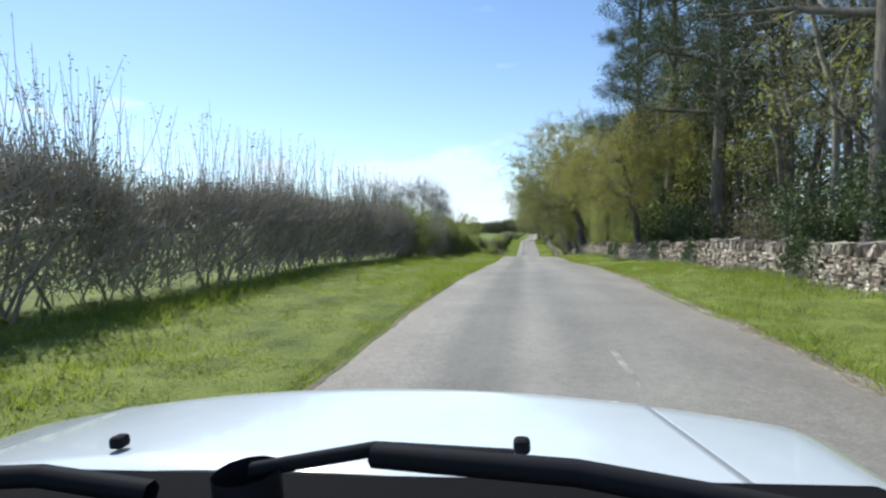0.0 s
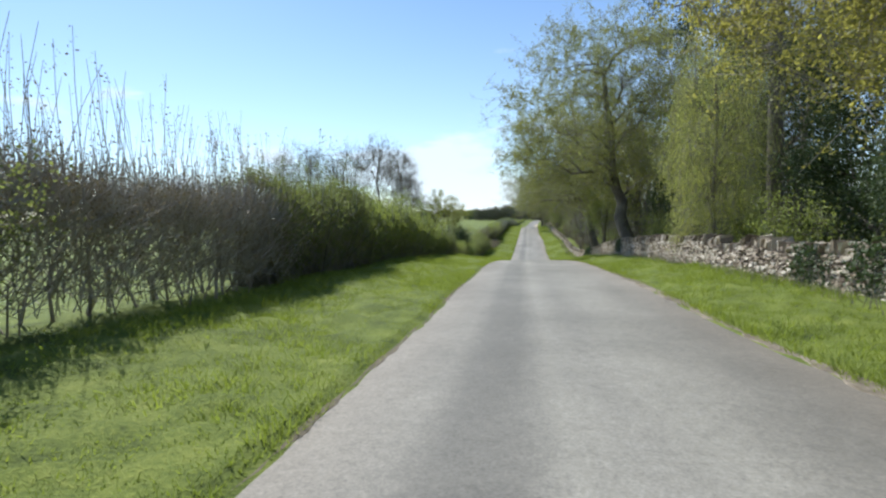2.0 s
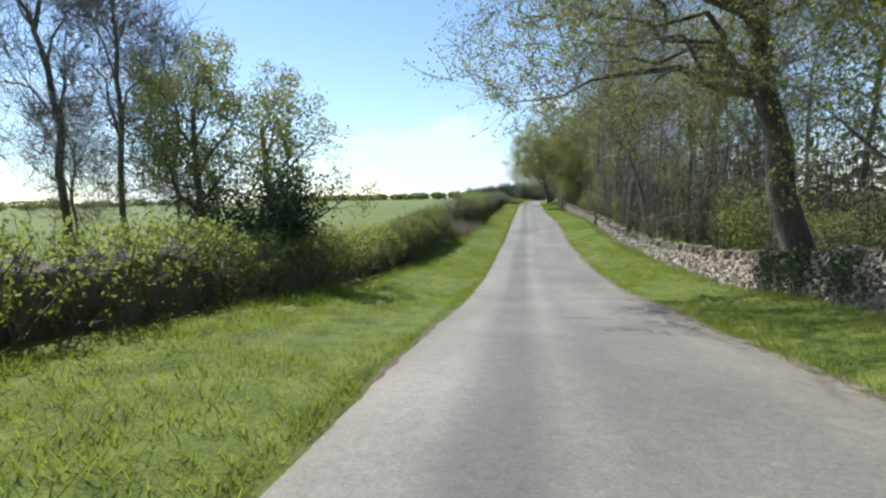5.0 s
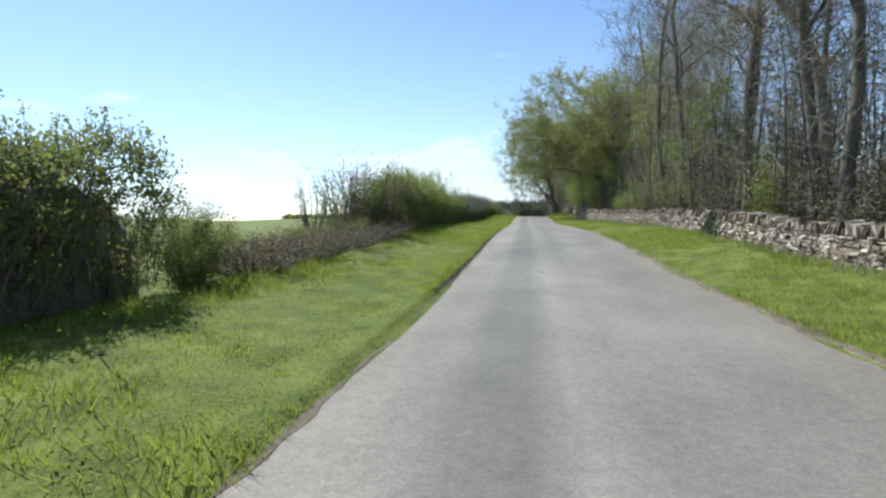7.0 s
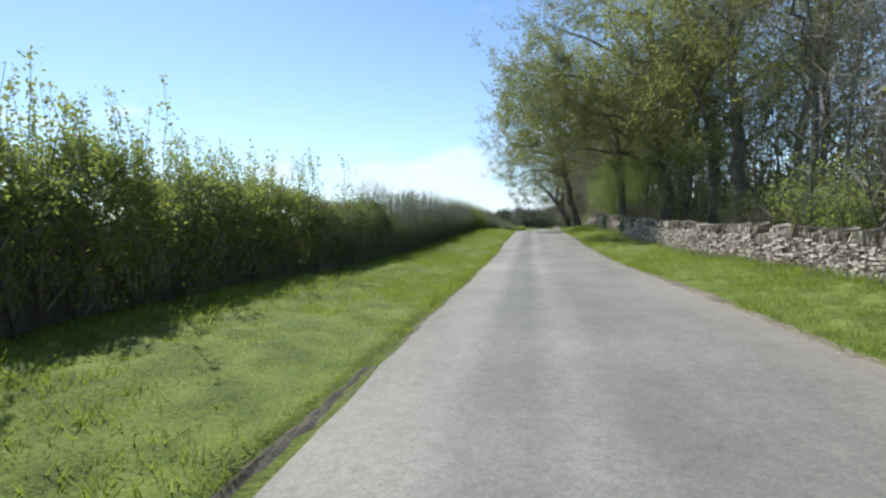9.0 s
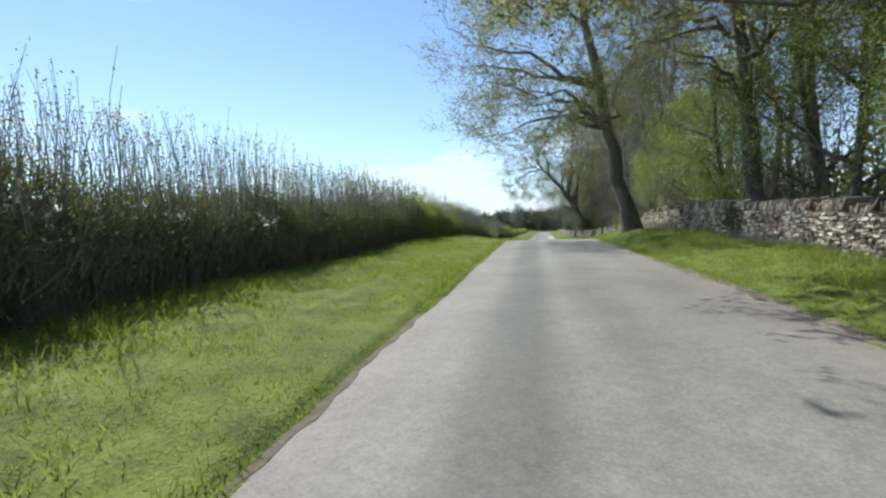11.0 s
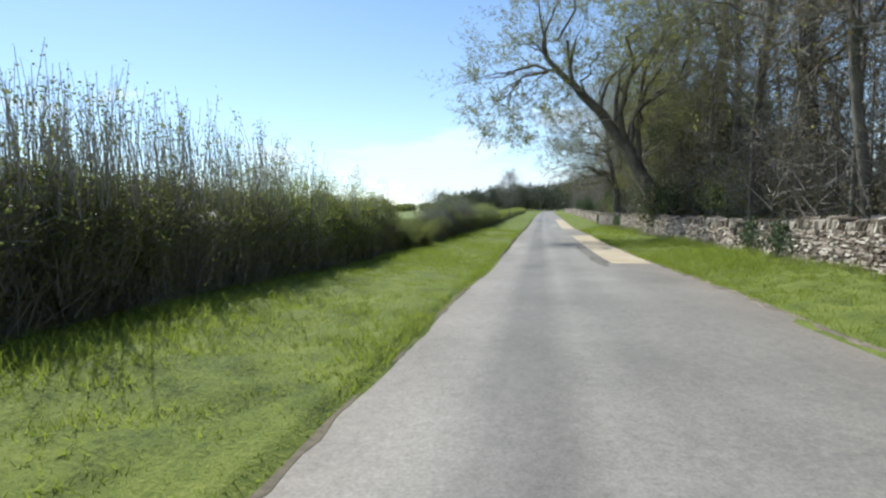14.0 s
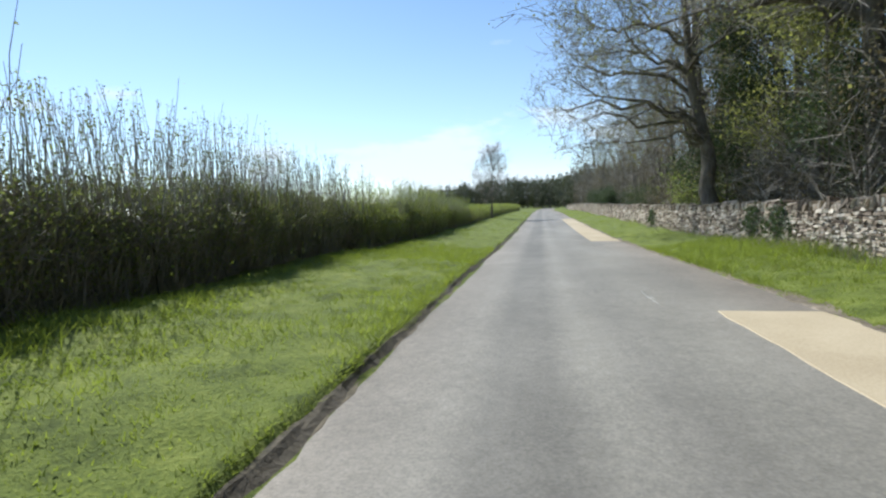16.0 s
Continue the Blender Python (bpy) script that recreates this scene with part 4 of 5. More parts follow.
def turf_edge(s0, s1):
    """The earth face of the cut turf beside the road, toned dark for its shadow line."""
    rng = np.random.default_rng(17)
    r = np.arange(s0, s1, 0.16)
    step = turf_step(r) * np.clip(np.minimum(r - s0, s1 - r) / 4, 0.1, 1)
    jut = 0.018 * np.sin(r * 2.1) + 0.012 * np.sin(r * 6.7 + 1) + rng.normal(0, 0.007, len(r))
    o = np.stack([-HALF + 0.10 + jut * 1.5, -HALF + 0.012 + jut, -HALF - 0.02 + jut * 0.6, -HALF - 0.10 + 0 * jut], 1)
    h = np.stack([0 * step - 0.02, 0.25 * step, 0.50 * step, 0.50 * step], 1) + rng.normal(0, 0.006, (len(r), 4)) * [0, 1, 1, 0]
    Sx = np.repeat(r[:, None], 4, 1)
    v = np.stack([road_x(Sx) + o, Sx, road_z(Sx) + h], -1).reshape(-1, 3)
    i, j = np.meshgrid(np.arange(len(r) - 1), np.arange(3), indexing="ij")
    q = (i * 4 + j).ravel()
    tagged(new("turf_edge", quads("turf_edge", v, np.stack([q, q + 4, q + 5, q + 1], 1), EARTH_FACE, False)), "earth face of the cut turf, toned dark for the shadow along it", "turf edge", kind="structure")


turf_edge(96, 123)
turf_edge(199, 262)

# ---------------------------------------------------------------- hedges along the verge
HEDGE_OFF = -6.9
PLAN = (("bare", -12, 24), ("bare", 28.5, 34), ("dense", 34.5, 40), ("leafy", 40.5, 52.5), ("leafy", 52.5, 58, 0.80), ("dense", 58.5, 64, 0.74), ("low", 64.5, 84, 1.1), ("round", 84, 89.5, 0.9), ("round", 90, 95, 1.08), ("leafy", 111, 117), ("leafy", 117, 129, 0.9), ("dense", 129, 135, 0.92),
        ("shooty", 135, 165), ("leafy", 165, 171, 0.78), ("tuft", 171, 177, 0.92), ("shooty", 177, 189, 1.06), ("shooty", 188, 192, 1.08), ("tuft", 192.5, 196, 0.94), ("dense", 196, 201, 0.82), ("round", 201.8, 207.2, 0.66), ("shooty", 207.5, 213, 0.70), ("shooty", 213.5, 225, 0.98), ("tuft", 225, 249, 0.80), ("low", 249, 335))
count = 0
for kind, a, b, *grown in PLAN:
    s = a
    while s < b - 1:
        wob = math.sin(s * 1.37)
        set_hedge(kind + str(count % 2), s, HEDGE_OFF + 0.18 * wob, False, (grown[0] if grown else 1.0) + 0.07 * math.sin(s * 0.77))
        s += HL
        count += 1

for s, off, size in ((24.6, -6.7, 1.2), (25.4, -7.1, 1.15), (27.7, -6.7, 1.0), (108.7, -7.2, 0.95), (110.3, -7.0, 1.0), (203.2, -6.3, 0.52), (205.4, -6.0, 0.46), (207.2, -6.4, 0.5)):
    plant("shrub_leafy", s, off, s * 37, size)
for s, off, size in ((97.0, -7.8, 0.7), (110.0, -6.2, 0.9), (99.6, -7.4, 0.5), (103.2, -7.2, 0.5), (106.2, -6.9, 0.6)):
    plant("bramble", s, off, s * 53, size)
for s, off in ((98.0, -5.8), (99.2, -6.4), (100.3, -5.7), (101.6, -6.3), (102.8, -5.8), (104.2, -6.4), (105.6, -6.0), (99.8, -7.2), (102.4, -7.4), (105.0, -7.3), (107.2, -6.6), (108.6, -6.3)):
    plant("brush", s, off, s * 71, 0.95, 0.75)
for s, off, size in ((106.0, -8.2, 0.9), (107.0, -7.6, 1.05), (107.9, -6.9, 1.1), (108.6, -7.9, 1.15), (109.6, -6.4, 1.1), (109.2, -7.4, 1.15), (97.2, -8.4, 0.6)):
    plant("shrub_twig", s, off, s * 29, size)
plant("shrub_dark", 74.0, -7.8, 20, 1.05)
plant("shrub_dark", 75.6, -8.1, 120, 0.8)
plant("shrub_leafy", 96.6, -6.0, 200, 0.55)
plant("shrub_leafy", 97.4, -6.6, 60, 0.5)

# ---------------------------------------------------------------- field trees behind the hedge
for s, off, size, kind in ((74.0, -20.6, 0.85, "field_vase"), (74.6, -23.4, 0.95, "field_vase"), (73.4, -26.0, 0.85, "field_vase"), (73.6, -18.6, 1.05, "field_ivy"), (74.0, -17.6, 1.0, "field_ivy"),
                           (76.6, -16.3, 1.0, "field_vase"), (76.6, -14.0, 0.95, "field_bare"), (78.4, -13.4, 0.75, "field_bare"), (79.0, -18.5, 0.6, "field_bare"),
                           (75.2, -10.3, 1.06, "field_round"), (76.4, -8.7, 1.0, "field_round"), (264, -5.9, 0.62, "field_vase")):
    plant(kind, s, off, s * 41 % 360, size)

# ---------------------------------------------------------------- wood behind the wall
plant("oak_over", 60.2, 6.6, 0, 1.0)
plant("oak_yellow", 30.6, 6.2, 0, 0.92)
plant("slim_bent", 95.6, 7.1, 0, 1.0)
plant("oak_bare", 77.0, 6.9, 10, 1.08)
plant("oak_mid", 70.5, 9.4, 40, 1.1)
plant("oak_mid", 147.0, 10.8, 8, 1.4)
plant("oak_high", 154.5, 9.1, -4, 1.12)
plant("oak_open", 163.6, 7.5, 6, 1.0)
plant("bare_b", 140.0, 10.8, -10, 1.0)
plant("leafy_a", 159.5, 8.6, 60, 0.9)
plant("leafy_b", 161.0, 12.0, 20, 1.4)
plant("oak_bare", 167.5, 3.8, 0, 1.0)
plant("oak_lean", 213.6, 6.4, 0, 1.03)
plant("oak_open", 205.0, 9.5, 60, 1.25)
plant("oak_open", 217.5, 10.0, 130, 1.4)
plant("oak_open", 223.0, 8.6, 300, 1.0)
plant("oak_wide", 234.5, 7.0, 0, 1.0)
plant("shrub_dark", 212.5, 6.6, 40, 1.05)
plant("shrub_dark", 215.0, 6.9, 160, 1.2)
plant("shrub_brown", 211.6, 6.7, 90, 1.5)
plant("shrub_brown", 213.2, 6.3, 230, 1.6)
plant("oak_open", 240.0, 8.2, 20, 1.1)
for s, off, size in ((199.5, 8.2, 0.7), (204.5, 7.4, 0.85), (208.5, 7.2, 0.8), (211.0, 8.0, 0.85), (212.6, 7.0, 0.6), (215.2, 6.9, 0.7), (218.5, 7.2, 0.8), (221.5, 7.6, 0.8)):
    plant("fill", s, off, s * 67, size)
plant("oak_open", 189.0, 10.5, 200, 1.3)
plant("oak_mid", 38.5, 14.0, -20, 1.0)
plant("oak_limb", 226.0, 8.5, 0, 1.0, label="wide leafless tree with long level limbs behind the wall")
plant("bare_b", 252.0, 9.5, 30, 0.9)
plant("pine", 35.0, 9.0, 0, 1.0)
plant("pine", 15.0, 8.8, 80, 1.05)
plant("pine", 25.5, 11.5, 160, 0.95)
plant("pine", 47.0, 9.8, 220, 1.0, 1.25)
plant("willow", 45.2, 6.8, 30, 0.47, 1.7)
plant("yew", 36.5, 9.6, 210, 0.62)
plant("yew", 41.5, 10.8, 60, 0.95)
plant("bare_b", 23.5, 10.5, 60, 0.9)
plant("bare_a", 19.0, 9.8, 170, 0.9)
plant("pine", 27.2, 9.2, 300, 1.05)
plant("bare_b", 32.0, 12.5, 100, 0.95)
plant("leafy_b", 36.0, 11.8, 20, 1.2)
plant("bare_b", 22.0, 12.8, 70, 1.0)
plant("fill_green", 50.5, 8.8, 10, 0.95)
plant("fill", 47.8, 10.2, 140, 1.0)
plant("yew", 57.6, 10.8, 130, 0.76, 1.5, 0.8)
plant("yew", 63.0, 13.2, 200, 1.0, 1.3)
plant("yew", 54.0, 12.2, 280, 1.0, 1.35)
plant("bare_b", 50.0, 12.0, 230, 1.0)
plant("bare_a", 54.5, 12.5, 30, 0.95)
plant("bare_b", 66.0, 11.0, 200, 0.9)
plant("yew", 214.5, 9.8, 70, 1.1, 0.72)
plant("yew", 219.5, 8.8, 250, 0.95, 0.75)
plant("yew", 217.0, 11.5, 320, 1.1, 0.66)
plant("leafy_a", 71.5, 6.6, 45, 0.82, label="fresh green tree leaning over the wall")
for s, off, turn, size in ((104.5, 7.6, 0, 1.05), (107.5, 8.6, 90, 1.1), (111.0, 7.8, 200, 1.0), (114.5, 8.8, 300, 1.1), (119.5, 7.9, 40, 1.05), (124.5, 8.4, 150, 1.1), (193.5, 8.0, 10, 1.0), (199.0, 8.4, 120, 1.0), (206.0, 8.0, 220, 1.1), (211.0, 8.6, 320, 1.15), (222.5, 8.6, 70, 1.1), (226.5, 11.0, 170, 1.15)):
    plant("bare_b", s, off, turn, size)
plant("leafy_b", 92.6, 9.4, 100, 0.95)
plant("leafy_a", 151.0, 9.2, 130, 0.8)
plant("leafy_a", 155.5, 7.8, 20, 0.6)
plant("leafy_a", 163.0, 9.4, 250, 0.9)
plant("leafy_a", 168.5, 8.2, 310, 0.8)
plant("leafy_a", 172.0, 8.0, 80, 0.75)
plant("leafy_a", 176.5, 8.6, 190, 0.8)
plant("leafy_a", 182.5, 8.2, 30, 0.75)
plant("leafy_b", 128.5, 8.8, 60, 0.92)
plant("leafy_a", 117.0, 9.0, 210, 0.7)
plant("leafy_b", 228.2, 7.8, 100, 0.85, label="ivy-clad tree with pale green foliage")
plant("yew", 228.0, 10.8, 20, 1.2)
plant("yew", 236.0, 11.5, 150, 1.25)
plant("leafy_a", 222.5, 9.6, 10, 0.9)

rnd = random.Random(5)


def belt(s0, s1, step, offs, kinds, sizes):
    s = s0
    while s < s1:
        plant(rnd.choice(kinds), s + rnd.uniform(-0.3, 0.3) * step, rnd.uniform(*offs), rnd.uniform(0, 360), rnd.uniform(*sizes))
        s += step


belt(-14, 40, 4.6, (11, 15), ("bare_far", "leafy_far", "bare_a"), (0.85, 1.15))
belt(62, 90, 4.2, (11, 16), ("bare_a", "bare_far", "bare_b"), (0.8, 1.1))
belt(86, 128, 2.5, (8.0, 14), ("bare_a", "bare_b", "bare_c", "bare_bud"), (0.75, 1.05))
belt(128, 176, 3.2, (9.5, 15), ("bare_far", "bare_c", "bare_bud"), (0.95, 1.25))
belt(172, 212, 2.5, (8.0, 14), ("bare_c", "bare_a", "bare_bud", "bare_b"), (0.8, 1.1))
belt(204, 262, 4.2, (10.5, 16), ("bare_far", "bare_bud"), (0.8, 1.05))
belt(236, 340, 3.6, (8.0, 14), ("fill", "bare_bud", "bare_far", "fill"), (0.7, 1.0))


def thicket(name, label, s0, s1, off0, off1, height, stems, flakes, leaf, size, twig, seed):
    """The crowded inside of the wood: thin stems, twigs and clumps of leaf that nobody could count."""
    rng = np.random.default_rng(seed)
    n = int((s1 - s0) * stems)
    S, O = rng.uniform(s0, s1, n), rng.uniform(off0, off1, n)
    p = np.stack([road_x(S) + O, S, ground_z(O, S) - 0.05], 1)
    h = height * rng.uniform(0.45, 1.1, n)[:, None]
    d = (np.stack([rng.normal(0, 0.07, n), rng.normal(0, 0.07, n), np.ones(n)], 1)) * h
    P = p[:, None] + d[:, None] * np.linspace(0, 1, 4)[None, :, None] + rng.normal(size=(n, 4, 3)) * 0.18 * np.linspace(0, 1, 4)[None, :, None]
    R_ = (0.006 * h) * np.array([[1.0, 0.75, 0.5, 0.15]])
    v1, f1 = tubes(P, R_, 3)
    # twigs rising from the stems
    m = n * twig
    i, x = rng.integers(0, n, m), rng.uniform(0.12, 1.0, m)
    j = np.minimum((x * 3).astype(int), 2)
    q = P[i, j] + (P[i, j + 1] - P[i, j]) * (x * 3 - j)[:, None]
    t = rng.normal(size=(m, 3)) * [0.8, 0.8, 0.35] + [0, 0, 0.55]
    t *= rng.uniform(0.5, 1.7, m)[:, None] / np.linalg.norm(t, axis=1, keepdims=True)
    v2, f2 = ribbons(np.stack([q, q + t], 1), np.full((m, 2), 0.011) * [[1, 0.35]])
    # leaf clumps: thick below, thinning upwards, gathered in drifts
    k = int((s1 - s0) * flakes)
    Sf, Of = rng.uniform(s0, s1, k), rng.uniform(off0, off1, k)
    z = height * rng.beta(0.9, 2.2, k) * (0.75 + 0.35 * waves(Sf * 0.35 + seed, Of * 0.5))
    C = np.stack([road_x(Sf) + Of, Sf, ground_z(Of, Sf) + np.abs(z)], 1)
    v3, f3 = leaves(rng, C, size)
    v, f = join([(v1, f1), (v2, f2), (v3, f3)])
    me = quads(name, v, f, [BARK, TWIG, leaf], index=np.repeat([0, 1, 2], [len(f1), len(f2), len(f3)]))
    return tagged(new(name, me), label, "undergrowth", kind="stuff")


thicket("wood_thicket", "crowded brown stems and twigs deep in the wood", -20, 345, 15, 27, 11.0, 3.0, 150, LEAF_BROWN, 0.26, 7, 61)
thicket("wood_thicket", "green spring undergrowth deep in the wood", -20, 75, 14, 24, 10.0, 2.0, 170, LEAF_HEDGE, 0.20, 5, 62)
thicket("wood_thicket", "green spring undergrowth deep in the wood", 128, 178, 13, 22, 10.0, 2.0, 150, LEAF_HEDGE, 0.19, 5, 63)
thicket("sapling_thicket", "grey-brown saplings and twigs behind the stone wall", 62, 132, 8.5, 15, 6.5, 4.5, 220, LEAF_BROWN, 0.05, 14, 64)
thicket("sapling_thicket", "grey-brown saplings and twigs behind the stone wall", 170, 262, 8.5, 15, 7.0, 4.5, 220, LEAF_BROWN, 0.05, 14, 65)
thicket("twig_thicket", "grey-brown twigs of young trees behind the wall", 86, 134, 7.2, 14, 8.0, 5.0, 240, LEAF_BROWN, 0.05, 60, 68)
thicket("twig_thicket", "grey-brown twigs of young trees behind the wall", 172, 236, 7.0, 14, 6.5, 5.0, 200, LEAF_BROWN, 0.045, 55, 69)
thicket("twig_thicket", "grey-brown twigs of young trees behind the wall", 236, 345, 7.4, 15, 9.0, 4.5, 200, LEAF_BROWN, 0.06, 55, 70)
thicket("sapling_thicket", "mixed olive saplings behind the stone wall", -12, 62, 8.5, 14, 5.5, 2.5, 150, LEAF_HEDGE, 0.06, 8, 66)
thicket("sapling_thicket", "mixed olive saplings behind the stone wall", 132, 170, 8.5, 14, 5.5, 2.5, 150, LEAF_HEDGE, 0.06, 8, 67)

belt(-8, 36, 3.4, (7.0, 9.5), ("shrub_brown", "shrub_dark", "shrub_fresh"), (0.8, 1.2))
belt(38, 60, 3.4, (6.8, 9.5), ("shrub_brown", "shrub_fresh", "shrub_fresh"), (0.7, 1.0))
belt(60, 128, 2.6, (7.0, 10.5), ("shrub_brown", "shrub_brown", "shrub_fresh"), (0.7, 1.1))
belt(128, 204, 2.6, (7.0, 10.5), ("shrub_brown", "shrub_brown", "shrub_fresh"), (0.7, 1.1))
belt(204, 300, 3.0, (7.0, 10.0), ("shrub_brown", "shrub_fresh", "shrub_dark"), (0.7, 1.1))


# woods closing the far end, and the tree line across the fields
def far_wood(name, label, spots, leaf, size, per, seed):
    """A distant wood nobody could count: stems and many clumps of leaf in one mesh."""
    rng = np.random.default_rng(seed)
    P, C = [], []
    for s, off, h, r_ in spots:
        p = np.array(spot(s, off))
        P.append(np.stack([p, p + [0, 0, h * 0.4], p + [0.3, 0, h * 0.8]]))
        d = rng.normal(size=(per, 3))
        d /= np.linalg.norm(d, axis=1, keepdims=True)
        d *= rng.uniform(0.35, 1.0, (per, 1)) ** 0.5 * (1 + 0.22 * np.sin(d[:, :1] * 9 + s) * np.cos(d[:, 2:] * 7))
        c = p + [0, 0, h * 0.56] + d * [r_, r_, h * 0.46]
        C.append(c)
    v1, f1 = tubes(np.array(P), np.full((len(P), 3), 0.22) * [[1, 0.7, 0.3]], 5)
    v2, f2 = leaves(rng, np.concatenate(C), size)
    v, f = join([(v1, f1), (v2, f2)])
    me = quads(name, v, f, [BARK, leaf], index=np.repeat([0, 1], [len(f1), len(f2)]))
    return tagged(new(name, me), label, "wood", kind="stuff")


rw = random.Random(8)
far_wood("far_wood", "distant dark green wood beyond the bend", [(392 + rw.uniform(0, 46), -46 + k * 0.68 + rw.uniform(-1.5, 1.5), (8.6 + 3.4 * min(k / 38, 1)) * rw.uniform(0.86, 1.08), rw.uniform(2.8, 4.2)) for k in range(84)], LEAF_FAR, 0.28, 700, 1)
far_wood("far_wood", "distant green wood beyond the bend", [(345 + rw.uniform(-12, 40), 6 + k * 1.6, rw.uniform(9, 13), rw.uniform(2.6, 4.2)) for k in range(22)], LEAF_FAR, 0.28, 1000, 2)
far_wood("far_hedge", "dark hedge and scrub beyond the far bend", [(426 + rw.uniform(0, 14), -60 + k * 1.7 + rw.uniform(-1, 1), rw.uniform(3.5, 4.6), rw.uniform(1.8, 2.8)) for k in range(70)], LEAF_DARK, 0.3, 380, 5)
far_wood("far_tree_line", "dark tree line across the fields", [(150 + k * 9 + rw.uniform(-4, 4), -230 - k * 4 + rw.uniform(-6, 6), rw.uniform(3, 8), rw.uniform(4, 7)) for k in range(60)], LEAF_HEDGE, 0.9, 200, 3)
far_wood("far_hill_wood", "hazy wooded skyline far ahead", [(900 + rw.uniform(-60, 60), -420 + k * 11, rw.uniform(8, 13), rw.uniform(9, 14)) for k in range(60)], LEAF_HEDGE, 2.4, 220, 4)


# ---------------------------------------------------------------- grass and weeds
def tris(name, v, mat):
    """A mesh of separate triangles, three corners each."""
    me = bpy.data.meshes.new(name)
    v = np.ascontiguousarray(v, np.float32)
    n = len(v)
    me.vertices.add(n)
    me.vertices.foreach_set("co", v.ravel())
    me.loops.add(n)
    me.loops.foreach_set("vertex_index", np.arange(n, dtype=np.int32))
    me.polygons.add(n // 3)
    me.polygons.foreach_set("loop_start", np.arange(0, n, 3, dtype=np.int32))
    me.materials.append(mat)
    me.update(calc_edges=True)
    return me


def grass_blades():
    rng = np.random.default_rng(9)
    m, per = 92000, 9
    s = np.where(rng.random(m) < 0.92, rng.uniform(1, 228, m), rng.uniform(-6, 300, m))
    left = rng.random(m) < 0.52
    x = np.where(rng.random(m) < 0.10, rng.uniform(0, 0.03, m), rng.random(m))
    off = np.where(left, -HALF + 0.0 - x * 3.6, HALF + 0.06 + widen(s) + x * 3.2)
    lush = np.clip(waves(off * 0.9 + 3, s * 0.7) + 0.4 * waves(off * 3.1, s * 2.3), -0.8, 1)
    tall = rng.uniform(0.05, 0.11, m) * (1 + 0.8 * lush) * np.where(np.abs(off) > 4.9, 1.6, 1.0) * np.where((off > 0) & (s > 185), 1.5, 1.0)
    reach = rng.uniform(0.05, 0.14, m)
    dS, dO = rng.normal(size=m * per) * np.repeat(reach, per), rng.normal(size=m * per) * np.repeat(reach, per)
    S, O = np.repeat(s, per) + dS, np.repeat(off, per) + dO
    edge = HALF + np.where(O > 0, widen(S), 0)
    O = np.where(np.abs(O) < edge - 0.06, np.sign(O) * (edge + 0.02), O)
    lip = (O < 0) & (((S > 97) & (S < 121)) | (S > 201)) & (O > -edge - 0.07)
    O = np.where(lip, -edge - 0.05 - rng.uniform(0, 0.06, len(O)), O)
    n = m * per
    p = np.stack([road_x(S) + O, S, ground_z(O, S) - 0.01], 1)
    h = np.repeat(tall, per) * rng.uniform(0.55, 1.15, n)
    a = rng.uniform(0, 6.28, n)
    side = np.stack([np.cos(a), np.sin(a), 0 * a], 1) * rng.uniform(0.004, 0.0075, n)[:, None]
    bend = (np.stack([dO, dS, 0 * dS], 1) / np.repeat(reach, per)[:, None] * 0.45 + rng.normal(size=(n, 3)) * [0.35, 0.35, 0]) * h[:, None]
    tip = p + bend + np.array([0, 0, 1.0]) * h[:, None]
    tip[lip] += np.stack([0.6 * h[lip], 0 * h[lip], -0.7 * h[lip] * rng.random(lip.sum())], 1)
    v = np.stack([p - side, p + side, tip], 1).reshape(-1, 3)
    tagged(new("grass", tris("grass", v, GRASS)), "bright green spring grass on both verges", "grass", kind="stuff")


def weeds():
    rng = np.random.default_rng(11)
    m = 600
    s = rng.uniform(-2, 240, m)
    x = rng.random(m)
    left = rng.random(m) < 0.68
    off = np.where(left, -HALF - 0.1 - np.sqrt(x) * 3.7, HALF + 0.25 + np.sqrt(x) * 2.9)
    big = rng.uniform(0.04, 0.12, m) * (1 + 0.7 * (np.abs(off) > 4.6))
    per = 26
    c = np.stack([road_x(s) + off, s, ground_z(off, s)], 1)
    C = np.repeat(c, per, 0) + np.abs(rng.normal(size=(m * per, 3))) * np.repeat(big, per)[:, None] * np.array([1, 1, 1.1]) * np.where(rng.random((m * per, 3)) < 0.5, [[-1, -1, 1]], [[1, 1, 1]])
    C[:, 2] = np.maximum(C[:, 2], np.repeat(c[:, 2], per) + 0.01)
    me = quads("verge_weeds", *leaves(rng, C, 0.014), WEED)
    tagged(new("verge_weeds", me), "leafy weeds and tussocks in the verge grass", "weeds", kind="stuff")


def nettles():
    """Rank growth at the foot of the hedge."""
    rng = np.random.default_rng(12)
    m, per = 1500, 34
    s = rng.uniform(0, 240, m)
    off = -rng.uniform(4.3, 5.9, m) + 0.25 * np.sin(s * 0.6)
    tall = rng.uniform(0.06, 0.24, m) * (0.7 + 0.5 * np.clip(waves(s * 0.5, off), -0.8, 1))
    c = np.stack([road_x(s) + off, s, ground_z(off, s)], 1)
    C = np.repeat(c, per, 0) + rng.normal(size=(m * per, 3)) * [0.10, 0.10, 0] + rng.random((m * per, 1)) * np.repeat(tall, per)[:, None] * [0, 0, 1]
    tagged(new("nettles", quads("nettles", *leaves(rng, C, 0.015), WEED)), "rank nettles and weeds at the foot of the hedge", "weeds", kind="stuff")


grass_blades()
weeds()
nettles()

